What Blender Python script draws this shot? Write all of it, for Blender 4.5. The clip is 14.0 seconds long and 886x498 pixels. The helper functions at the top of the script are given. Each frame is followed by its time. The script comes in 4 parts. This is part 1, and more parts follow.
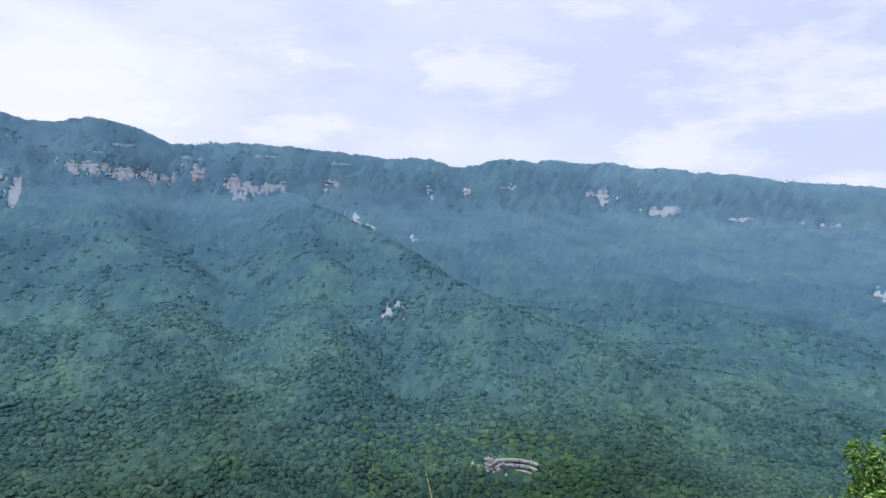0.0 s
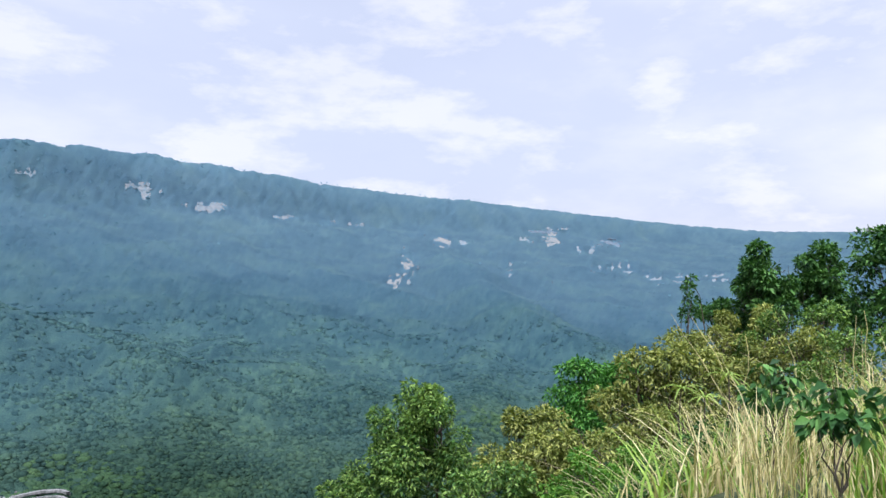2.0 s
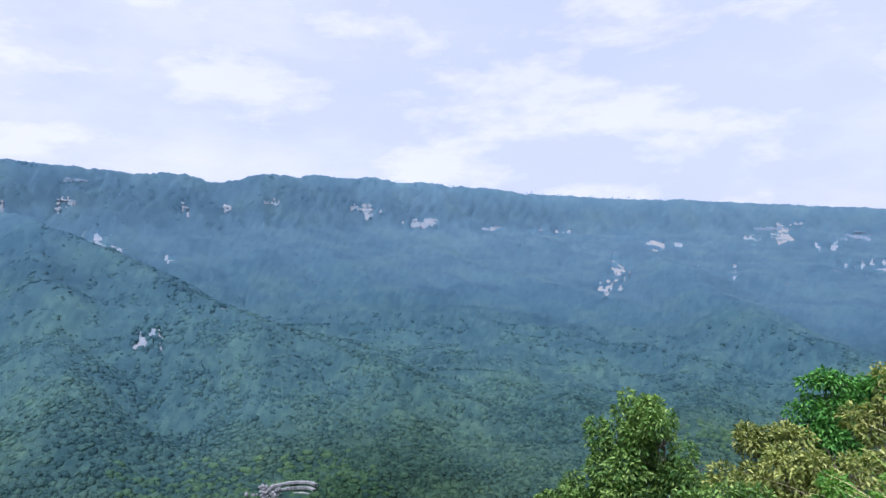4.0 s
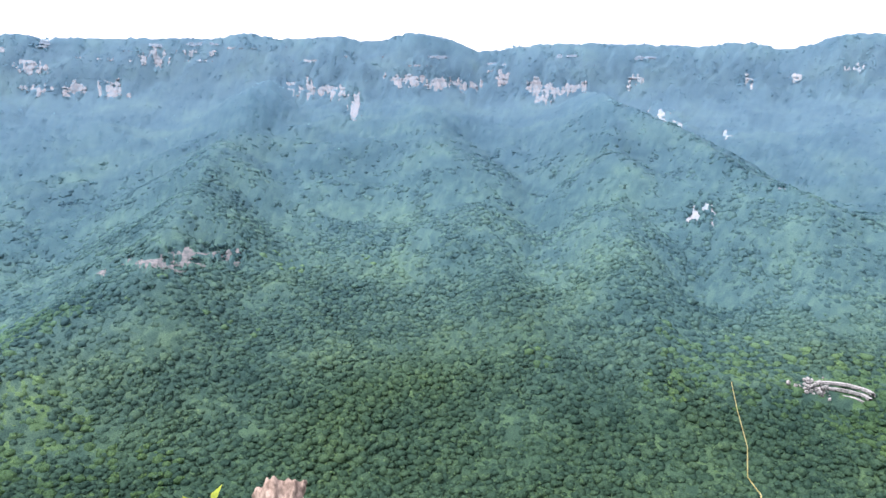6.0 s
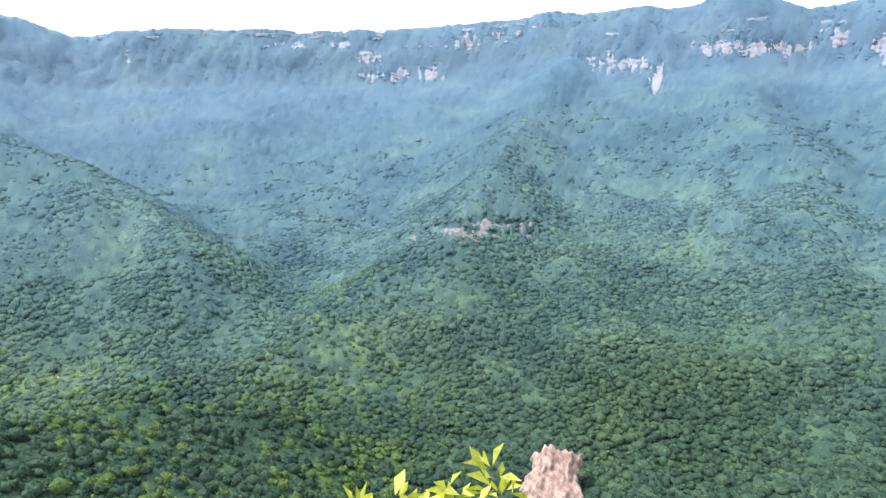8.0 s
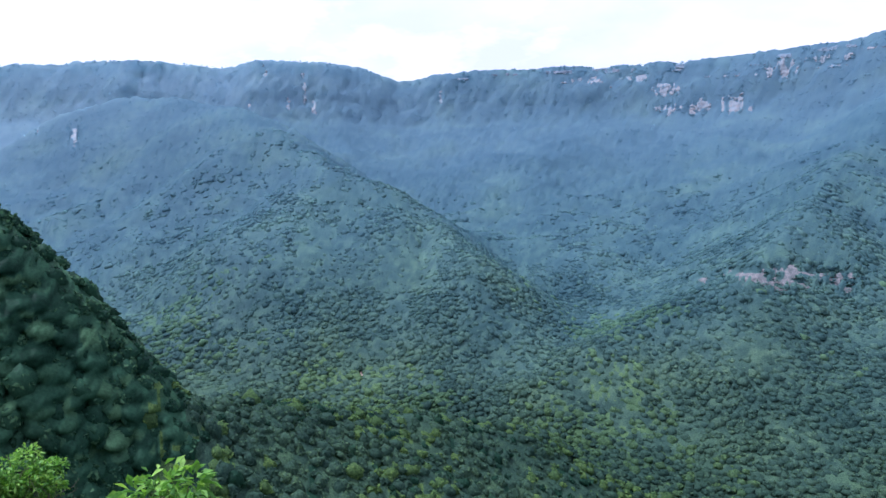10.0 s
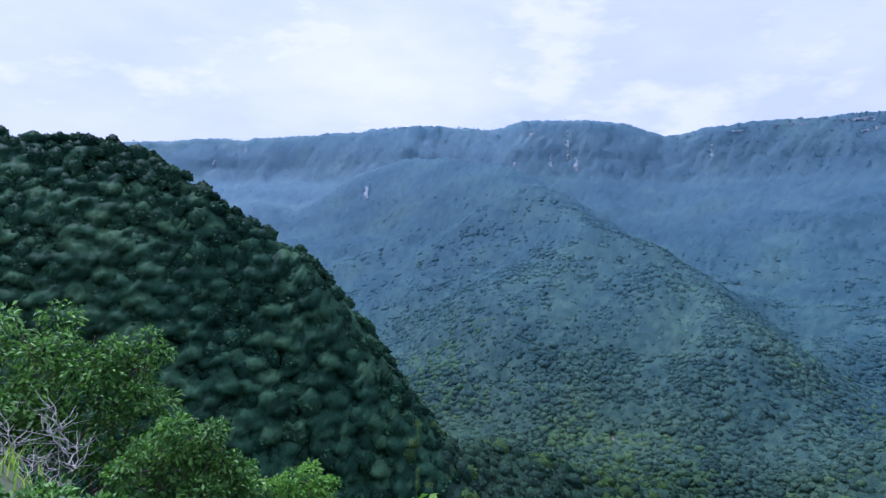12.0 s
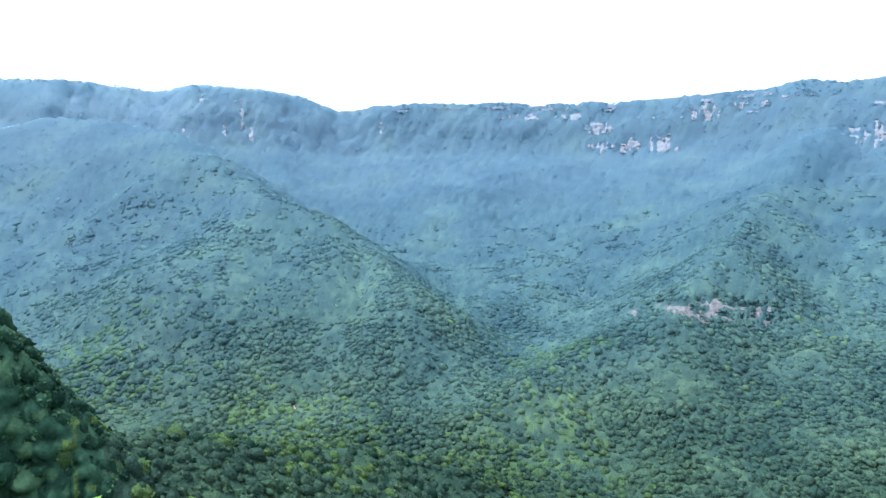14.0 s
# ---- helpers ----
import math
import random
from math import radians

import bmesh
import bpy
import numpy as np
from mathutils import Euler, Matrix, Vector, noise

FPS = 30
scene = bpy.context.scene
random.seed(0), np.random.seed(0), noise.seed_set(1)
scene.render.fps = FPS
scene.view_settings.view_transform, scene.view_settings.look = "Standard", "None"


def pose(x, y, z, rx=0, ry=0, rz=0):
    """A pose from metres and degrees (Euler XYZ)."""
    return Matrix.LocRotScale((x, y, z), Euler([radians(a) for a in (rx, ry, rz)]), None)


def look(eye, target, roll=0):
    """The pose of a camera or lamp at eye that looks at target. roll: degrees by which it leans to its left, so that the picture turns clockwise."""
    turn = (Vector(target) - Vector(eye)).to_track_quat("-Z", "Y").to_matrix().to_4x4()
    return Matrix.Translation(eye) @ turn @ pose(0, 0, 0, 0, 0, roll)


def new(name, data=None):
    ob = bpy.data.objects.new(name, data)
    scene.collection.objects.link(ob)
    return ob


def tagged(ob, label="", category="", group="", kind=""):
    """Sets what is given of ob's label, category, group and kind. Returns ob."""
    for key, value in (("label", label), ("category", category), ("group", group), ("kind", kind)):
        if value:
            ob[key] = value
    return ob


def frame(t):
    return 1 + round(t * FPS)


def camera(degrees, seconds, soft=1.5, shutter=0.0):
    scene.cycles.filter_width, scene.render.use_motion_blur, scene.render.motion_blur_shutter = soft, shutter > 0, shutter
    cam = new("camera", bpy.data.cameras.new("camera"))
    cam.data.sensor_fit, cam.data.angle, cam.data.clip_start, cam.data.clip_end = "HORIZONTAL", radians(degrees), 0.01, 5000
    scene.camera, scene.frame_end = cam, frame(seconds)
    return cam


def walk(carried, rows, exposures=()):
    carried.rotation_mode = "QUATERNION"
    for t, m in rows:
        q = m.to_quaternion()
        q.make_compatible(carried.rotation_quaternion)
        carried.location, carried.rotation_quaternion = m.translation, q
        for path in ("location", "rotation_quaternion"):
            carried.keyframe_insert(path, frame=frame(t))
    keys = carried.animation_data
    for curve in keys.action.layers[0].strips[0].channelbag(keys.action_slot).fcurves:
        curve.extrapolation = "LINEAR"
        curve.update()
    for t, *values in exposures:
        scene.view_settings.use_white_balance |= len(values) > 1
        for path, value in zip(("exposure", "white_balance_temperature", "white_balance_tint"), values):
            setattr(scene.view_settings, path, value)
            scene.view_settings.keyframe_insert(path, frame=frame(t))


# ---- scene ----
import collections

# ---------------------------------------------------------------- camera
EYE = (0.0, 0.0, 1.6)
cam = camera(68.57, 14.0, soft=1.5)


def shot(az, pitch, lean):
    """The camera at EYE, turned az degrees clockwise from +y."""
    return pose(*EYE, 90 + pitch, 0, -az) @ pose(0, 0, 0, 0, 0, -lean)


PATH = [
    (0.0, -0.00, 0.59, -1.04),
    (0.5, 9.70, 0.39, 0.71),
    (1.0, 25.00, 0.62, -0.75),
    (1.5, 33.10, 0.68, -0.95),
    (2.0, 38.46, 0.70, -0.28),
    (2.2, 40.44, 0.65, -0.68),
    (2.9, 41.00, 1.00, 0.00),
    (3.6, 30.00, 1.80, 0.40),
    (4.3, 12.71, 2.25, 1.78),
    (4.5, 7.35, 2.70, 0.39),
    (5.0, -5.67, -1.44, 0.67),
    (5.5, -12.62, -5.20, -0.19),
    (6.0, -25.96, -8.24, 0.26),
    (6.5, -31.42, -9.62, -0.59),
    (7.0, -35.44, -9.98, -0.79),
    (7.5, -43.23, -10.07, -0.03),
    (8.0, -51.43, -10.05, 0.90),
    (8.5, -59.46, -9.88, 1.10),
    (9.0, -65.68, -9.95, 0.40),
    (9.2, -67.28, -9.65, 0.25),
    (10.2, -78.50, -6.20, 0.10),
    (11.3, -90.80, -3.23, -0.36),
    (11.5, -93.47, -2.81, -0.58),
    (12.0, -98.52, -2.22, -0.80),
    (12.5, -96.77, -1.80, -0.87),
    (13.0, -86.69, -1.66, -1.28),
    (13.5, -78.68, -2.94, -1.21),
    (14.0, -70.63, -4.17, -1.22),
]
walk(cam, [(t, shot(a, p, l)) for t, a, p, l in PATH],
     exposures=[(0.0, 0.05, 5450, 14), (2.2, 0.12, 5550, 12), (4.5, 0.09, 5100, 20), (5.0, 0.39, 5000, 18), (5.5, 0.6, 5550, 17), (6.5, 1.26, 6050, 20), (8.0, 1.18, 6050, 20), (9.0, 0.94, 5750, 20), (11.3, 0.02, 4830, 24), (13.0, 0.1, 4900, 19), (13.5, 0.6, 4950, 12), (14.0, 1.0, 5400, 12)])

# ---------------------------------------------------------------- light
SUN_AZ, SUN_EL = -142.0, 61.0
world = bpy.data.worlds.new("world")
scene.world = world
world.use_nodes = True
wt = world.node_tree
wt.nodes.clear()


def wn(kind, **kw):
    n = wt.nodes.new(kind)
    for k, v in kw.items():
        n.inputs[k.replace("_", " ")].default_value = v
    return n


sky = wt.nodes.new("ShaderNodeTexSky")
sky.sky_type = "NISHITA"
sky.sun_disc = False
sky.sun_elevation = radians(SUN_EL)
sky.sun_rotation = radians(SUN_AZ)
sky.dust_density = 4.0
coord = wt.nodes.new("ShaderNodeTexCoord")
stretch = wt.nodes.new("ShaderNodeMapping")
stretch.inputs["Scale"].default_value = (1.0, 1.0, 2.6)
stretch.inputs["Location"].default_value = (0.35, 0.1, 0.2)
wt.links.new(coord.outputs["Generated"], stretch.inputs["Vector"])
puffs = wn("ShaderNodeTexNoise", Scale=5.0, Detail=7.0, Roughness=0.58)
streaks = wn("ShaderNodeTexNoise", Scale=1.7, Detail=6.0, Roughness=0.55)
wt.links.new(stretch.outputs[0], puffs.inputs["Vector"])
wt.links.new(stretch.outputs[0], streaks.inputs["Vector"])
cover = wt.nodes.new("ShaderNodeMapRange")
for k, v in (("From Min", 0.5), ("From Max", 0.62), ("To Min", 0.0), ("To Max", 1.0)):
    cover.inputs[k].default_value = v
wt.links.new(puffs.outputs["Fac"], cover.inputs["Value"])
thick = wt.nodes.new("ShaderNodeMapRange")
for k, v in (("From Min", 0.3), ("From Max", 0.7), ("To Min", 0.8), ("To Max", 0.97)):
    thick.inputs[k].default_value = v
wt.links.new(streaks.outputs["Fac"], thick.inputs["Value"])
broad = wt.nodes.new("ShaderNodeMapRange")
for k, v in (("From Min", 0.44), ("From Max", 0.66), ("To Min", 0.0), ("To Max", 1.0)):
    broad.inputs[k].default_value = v
wt.links.new(streaks.outputs["Fac"], broad.inputs["Value"])
either = wt.nodes.new("ShaderNodeMath")
either.operation = "MAXIMUM"
wt.links.new(cover.outputs[0], either.inputs[0])
wt.links.new(broad.outputs[0], either.inputs[1])
cloud_tint = wt.nodes.new("ShaderNodeMix")
cloud_tint.data_type = "RGBA"
cloud_tint.inputs[6].default_value = (0.83, 0.815, 0.87, 1)
cloud_tint.inputs[7].default_value = (1.06, 0.985, 0.93, 1)
wt.links.new(either.outputs[0], cloud_tint.inputs[0])
clear = wt.nodes.new("ShaderNodeBackground")
clear.inputs["Strength"].default_value = 0.13
wt.links.new(sky.outputs[0], clear.inputs["Color"])
cloud = wt.nodes.new("ShaderNodeBackground")
# a cloudy sky grows brighter towards the zenith; added above the view to soften shading
upward = wt.nodes.new("ShaderNodeSeparateXYZ")
wt.links.new(coord.outputs["Generated"], upward.inputs[0])
zenith = wt.nodes.new("ShaderNodeMapRange")
for k, v in (("From Min", 0.42), ("From Max", 1.0), ("To Min", 0.95), ("To Max", 2.0)):
    zenith.inputs[k].default_value = v
wt.links.new(upward.outputs["Z"], zenith.inputs["Value"])
wt.links.new(zenith.outputs[0], cloud.inputs["Strength"])
wt.links.new(cloud_tint.outputs[2], cloud.inputs["Color"])
both = wt.nodes.new("ShaderNodeMixShader")
wt.links.new(thick.outputs[0], both.inputs[0])
wt.links.new(clear.outputs[0], both.inputs[1])
wt.links.new(cloud.outputs[0], both.inputs[2])
out = wt.nodes.new("ShaderNodeOutputWorld")
wt.links.new(both.outputs[0], out.inputs["Surface"])

sun = new("sun", bpy.data.lights.new("sun", "SUN"))
sun.data.energy, sun.data.angle, sun.data.color = 4.0, radians(3.0), (1.0, 0.95, 0.86)
sd = Vector((math.sin(radians(SUN_AZ)) * math.cos(radians(SUN_EL)), math.cos(radians(SUN_AZ)) * math.cos(radians(SUN_EL)), math.sin(radians(SUN_EL))))
sun.matrix_world = look(sd * 500, (0, 0, 0))


# ---------------------------------------------------------------- materials
def mat(name):
    m = bpy.data.materials.new(name)
    m.use_nodes = True
    nt = m.node_tree
    return m, nt, nt.nodes["Principled BSDF"]


def link_noise(nt, scale, detail=3.0, rough=0.55, stretch=None):
    tc = nt.nodes.new("ShaderNodeTexCoord")
    n = nt.nodes.new("ShaderNodeTexNoise")
    n.inputs["Scale"].default_value = scale
    n.inputs["Detail"].default_value = detail
    n.inputs["Roughness"].default_value = rough
    vec = tc.outputs["Object"]
    if stretch:
        mp = nt.nodes.new("ShaderNodeMapping")
        mp.inputs["Scale"].default_value = stretch
        nt.links.new(vec, mp.inputs["Vector"])
        vec = mp.outputs[0]
    nt.links.new(vec, n.inputs["Vector"])
    return n.outputs["Fac"]


def ramp(nt, fac, stops):
    r = nt.nodes.new("ShaderNodeValToRGB")
    el = r.color_ramp.elements
    while len(el) < len(stops):
        el.new(0.5)
    for e, (p, c) in zip(el, stops):
        e.position, e.color = p, (*c, 1)
    nt.links.new(fac, r.inputs[0])
    return r.outputs[0]


def mix_rgb(nt, fac, a, b, kind="MIX"):
    m = nt.nodes.new("ShaderNodeMix")
    m.data_type, m.blend_type = "RGBA", kind
    for sock, v in ((m.inputs[0], fac), (m.inputs[6], a), (m.inputs[7], b)):
        if isinstance(v, (int, float)):
            sock.default_value = v
        elif isinstance(v, tuple):
            sock.default_value = (*v, 1)
        else:
            nt.links.new(v, sock)
    return m.outputs[2]


def bump(nt, bsdf, fac, strength, distance):
    b = nt.nodes.new("ShaderNodeBump")
    b.inputs["Strength"].default_value = strength
    b.inputs["Distance"].default_value = distance
    nt.links.new(fac, b.inputs["Height"])
    nt.links.new(b.outputs[0], bsdf.inputs["Normal"])


def foliage(name, dark, mid, light, patch=0.012, grain=0.35, thin=0.0, relief=0.6, gloss=0.5, speckle=0.7, by_tree=False):
    """Leafage: a colour per crown or leaf, drifting over the stand, with leaf grain."""
    m, nt, bsdf = mat(name)
    if by_tree:
        kin = nt.nodes.new("ShaderNodeAttribute")
        kin.attribute_name = "tree"
        each = kin.outputs["Fac"]
    else:
        each = nt.nodes.new("ShaderNodeNewGeometry").outputs["Random Per Island"]
    own = ramp(nt, each, ((0.0, dark), (0.5, mid), (1.0, light)))
    stand = ramp(nt, link_noise(nt, patch, 4.0), ((0.32, dark), (0.5, mid), (0.68, light)))
    col = mix_rgb(nt, 0.3, own, stand)
    fine = link_noise(nt, grain, 3.0, 0.7)
    col = mix_rgb(nt, speckle, col, ramp(nt, fine, ((0.3, (0.45, 0.5, 0.5)), (0.7, (1.35, 1.35, 1.25)))), "MULTIPLY")
    nt.links.new(col, bsdf.inputs["Base Color"])
    bsdf.inputs["Roughness"].default_value = gloss
    bsdf.inputs["Specular IOR Level"].default_value = 0.03 if by_tree else (0.5 if gloss < 0.35 else 0.15)
    if relief:
        bump(nt, bsdf, fine, relief, 1.0 / grain * 0.35)
    if thin:
        tr = nt.nodes.new("ShaderNodeBsdfTranslucent")
        nt.links.new(mix_rgb(nt, 1.0, col, (1.2, 1.25, 1.1) if by_tree else (1.5, 1.6, 0.7), "MULTIPLY"), tr.inputs["Color"])
        mx = nt.nodes.new("ShaderNodeMixShader")
        mx.inputs[0].default_value = thin
        nt.links.new(bsdf.outputs[0], mx.inputs[1])
        nt.links.new(tr.outputs[0], mx.inputs[2])
        nt.links.new(mx.outputs[0], nt.nodes["Material Output"].inputs["Surface"])
    return m


BELTS = (  # haze is put into the leaf colour, belt by belt: name, where the belt ends, label
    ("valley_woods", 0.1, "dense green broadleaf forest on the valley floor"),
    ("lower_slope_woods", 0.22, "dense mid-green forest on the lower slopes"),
    ("slope_woods", 0.37, "dense forest covering the spurs, coloured blue-green for haze"),
    ("upper_slope_woods", 0.53, "forest on the upper slopes, coloured blue-green for haze"),
    ("upland_woods", 0.7, "forest under the cliffs, coloured pale blue-green for haze"),
    ("rim_woods", 9.0, "forest on the cliffs and plateau rim, coloured pale blue-green for haze"),
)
# leaf base colour from near green to pale blue, with distance haze painted in
LEAF_BY_HAZE = ((0.0, (0.040, 0.080, 0.053)), (0.1, (0.062, 0.119, 0.100)), (0.22, (0.080, 0.158, 0.162)), (0.37, (0.100, 0.198, 0.232)), (0.53, (0.120, 0.230, 0.296)), (0.7, (0.144, 0.260, 0.350)), (0.85, (0.172, 0.292, 0.390)), (1.0, (0.250, 0.392, 0.515)))


def value_map(nt, fac, a, b, c, d):
    m = nt.nodes.new("ShaderNodeMapRange")
    for k, v in (("From Min", a), ("From Max", b), ("To Min", c), ("To Max", d)):
        m.inputs[k].default_value = v
    nt.links.new(fac, m.inputs["Value"])
    return m.outputs[0]


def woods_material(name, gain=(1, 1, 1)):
    """Treetops: distance haze is put into the leaf colour, each tree has its own tone, leaf clumps give the grain."""
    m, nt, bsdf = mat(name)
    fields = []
    for key in ("haze_share", "tree"):
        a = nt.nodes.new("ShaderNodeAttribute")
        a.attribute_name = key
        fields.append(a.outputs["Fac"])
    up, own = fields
    col = ramp(nt, up, LEAF_BY_HAZE)
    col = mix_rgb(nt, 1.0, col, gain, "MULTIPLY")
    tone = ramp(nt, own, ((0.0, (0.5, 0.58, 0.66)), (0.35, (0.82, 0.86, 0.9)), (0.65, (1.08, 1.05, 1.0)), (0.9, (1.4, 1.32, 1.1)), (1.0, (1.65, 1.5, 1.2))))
    # tone, drift and grain all lose contrast with distance, as through haze
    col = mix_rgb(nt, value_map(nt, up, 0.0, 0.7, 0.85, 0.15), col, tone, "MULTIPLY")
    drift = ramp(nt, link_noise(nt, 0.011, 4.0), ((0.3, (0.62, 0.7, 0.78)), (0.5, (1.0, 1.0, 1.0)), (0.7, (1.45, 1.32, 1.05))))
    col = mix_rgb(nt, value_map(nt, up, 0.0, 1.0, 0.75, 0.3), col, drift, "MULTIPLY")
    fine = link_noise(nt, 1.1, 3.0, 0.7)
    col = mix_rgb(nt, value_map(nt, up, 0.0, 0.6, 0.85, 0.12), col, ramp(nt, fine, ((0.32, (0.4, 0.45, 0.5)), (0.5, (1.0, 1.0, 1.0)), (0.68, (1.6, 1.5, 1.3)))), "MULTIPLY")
    nt.links.new(col, bsdf.inputs["Base Color"])
    bsdf.inputs["Roughness"].default_value = 0.6
    bsdf.inputs["Specular IOR Level"].default_value = 0.05
    bump(nt, bsdf, fine, 0.3, 0.3)
    tr = nt.nodes.new("ShaderNodeBsdfTranslucent")
    nt.links.new(mix_rgb(nt, 1.0, col, (1.2, 1.25, 1.1), "MULTIPLY"), tr.inputs["Color"])
    mx = nt.nodes.new("ShaderNodeMixShader")
    # more translucent far off, to flatten leaf shading like haze
    nt.links.new(value_map(nt, up, 0.0, 0.5, 0.38, 0.65), mx.inputs[0])
    nt.links.new(bsdf.outputs[0], mx.inputs[1])
    nt.links.new(tr.outputs[0], mx.inputs[2])
    nt.links.new(mx.outputs[0], nt.nodes["Material Output"].inputs["Surface"])
    return m


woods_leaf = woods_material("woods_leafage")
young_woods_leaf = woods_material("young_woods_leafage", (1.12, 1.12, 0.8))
# brighter, yellower copy of the woods colour, standing for sunlit treetops
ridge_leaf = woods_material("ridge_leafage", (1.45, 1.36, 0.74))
hill_leaf = foliage("hill_leafage", (0.004, 0.018, 0.012), (0.026, 0.07, 0.042), (0.072, 0.14, 0.07), grain=0.9, relief=0.7, thin=0.25, by_tree=True)
glossy_leaf = foliage("glossy_leafage", (0.008, 0.036, 0.008), (0.06, 0.155, 0.032), (0.29, 0.5, 0.13), patch=0.6, grain=14, thin=0.2, relief=0.0, gloss=0.45)
bush_leaf = foliage("bush_leafage", (0.011, 0.036, 0.01), (0.088, 0.18, 0.036), (0.42, 0.56, 0.15), patch=0.6, grain=14, thin=0.18, relief=0.0, gloss=0.4)
olive_leaf = foliage("olive_leafage", (0.022, 0.04, 0.01), (0.19, 0.23, 0.05), (0.62, 0.6, 0.2), patch=0.7, grain=14, thin=0.18, relief=0.0)
bright_leaf = foliage("bright_leafage", (0.03, 0.1, 0.015), (0.11, 0.25, 0.036), (0.28, 0.44, 0.09), patch=0.7, grain=14, thin=0.3, relief=0.0)
dark_leaf = foliage("dark_leafage", (0.008, 0.03, 0.01), (0.045, 0.12, 0.032), (0.2, 0.38, 0.1), patch=0.6, grain=14, thin=0.15, relief=0.0)
deep_leaf = foliage("deep_green_leafage", (0.01, 0.05, 0.01), (0.065, 0.2, 0.032), (0.26, 0.52, 0.11), patch=0.6, grain=14, thin=0.18, relief=0.0, gloss=0.4)
young_leaf = foliage("young_leafage", (0.16, 0.22, 0.03), (0.36, 0.4, 0.06), (0.55, 0.54, 0.12), patch=2.0, grain=30, thin=0.35, relief=0.0)
strap_leaf = foliage("strap_leafage", (0.1, 0.16, 0.03), (0.24, 0.34, 0.07), (0.46, 0.52, 0.16), patch=2.0, grain=20, thin=0.25, relief=0.0)
dry_grass = foliage("dry_grass_blades", (0.16, 0.12, 0.05), (0.62, 0.52, 0.27), (0.92, 0.82, 0.54), patch=0.5, grain=8, thin=0.2, relief=0.0)
green_grass = foliage("green_grass_blades", (0.05, 0.1, 0.015), (0.2, 0.33, 0.05), (0.46, 0.58, 0.14), patch=0.5, grain=8, thin=0.3, relief=0.0)


def ground_material():
    m, nt, bsdf = mat("forest_floor")
    c = ramp(nt, link_noise(nt, 0.35, 5.0), ((0.3, (0.04, 0.06, 0.022)), (0.55, (0.065, 0.078, 0.034)), (0.75, (0.11, 0.095, 0.055))))
    f = link_noise(nt, 0.25, 5.0, 0.65)
    c = mix_rgb(nt, 0.6, c, ramp(nt, f, ((0.3, (0.5, 0.5, 0.5)), (0.7, (1.4, 1.4, 1.3)))), "MULTIPLY")
    nt.links.new(c, bsdf.inputs["Base Color"])
    bsdf.inputs["Roughness"].default_value = 0.95
    bump(nt, bsdf, f, 0.8, 0.3)
    return m


def rock_material(name, pale, mid, stain, scale=0.12):
    m, nt, bsdf = mat(name)
    c = ramp(nt, link_noise(nt, scale, 6.0, 0.6, (1, 1, 0.4)), ((0.3, stain), (0.48, mid), (0.7, pale)))
    f = link_noise(nt, scale * 6, 5.0, 0.65)
    c = mix_rgb(nt, 0.55, c, ramp(nt, f, ((0.3, (0.6, 0.6, 0.62)), (0.7, (1.25, 1.22, 1.2)))), "MULTIPLY")
    nt.links.new(c, bsdf.inputs["Base Color"])
    bsdf.inputs["Roughness"].default_value = 0.9
    bump(nt, bsdf, f, 0.7, 0.6)
    return m


def bark_material(name, a, b):
    m, nt, bsdf = mat(name)
    f = link_noise(nt, 9, 5.0, 0.6, (1, 1, 0.25))
    nt.links.new(ramp(nt, f, ((0.3, a), (0.7, b))), bsdf.inputs["Base Color"])
    bsdf.inputs["Roughness"].default_value = 0.9
    bump(nt, bsdf, f, 0.5, 0.02)
    return m


floor_mat = ground_material()
# far cliff rock: grey-blue haze is mixed into the stone colours
pale_rock = rock_material("hazed_pale_sandstone", (0.225, 0.225, 0.235), (0.165, 0.2, 0.225), (0.125, 0.185, 0.23))
ochre_rock = rock_material("hazed_ochre_sandstone", (0.27, 0.245, 0.22), (0.185, 0.2, 0.205), (0.12, 0.165, 0.2))
# west rock: hazed too, and darkened to offset the higher exposure there
pink_rock = rock_material("hazed_pink_sandstone", (0.17, 0.165, 0.175), (0.135, 0.16, 0.185), (0.105, 0.155, 0.195))
# bluffs: haze takes nearly all contrast out of the rock colour
faint_rock = rock_material("hazed_bluff", (0.125, 0.14, 0.165), (0.105, 0.145, 0.185), (0.092, 0.15, 0.2), 0.06)
grey_rock = rock_material("lichened_rock", (0.19, 0.18, 0.175), (0.1, 0.105, 0.11), (0.05, 0.07, 0.07), 0.3)
rubble_rock = rock_material("bleached_rubble", (0.36, 0.35, 0.34), (0.23, 0.23, 0.225), (0.08, 0.1, 0.09), 0.5)
soil = rock_material("bare_pink_soil", (0.4, 0.32, 0.26), (0.25, 0.185, 0.145), (0.11, 0.08, 0.062), 0.5)
bark = bark_material("bark", (0.05, 0.038, 0.028), (0.14, 0.11, 0.085))
dead_wood = bark_material("dead_wood", (0.3, 0.28, 0.26), (0.5, 0.48, 0.45))


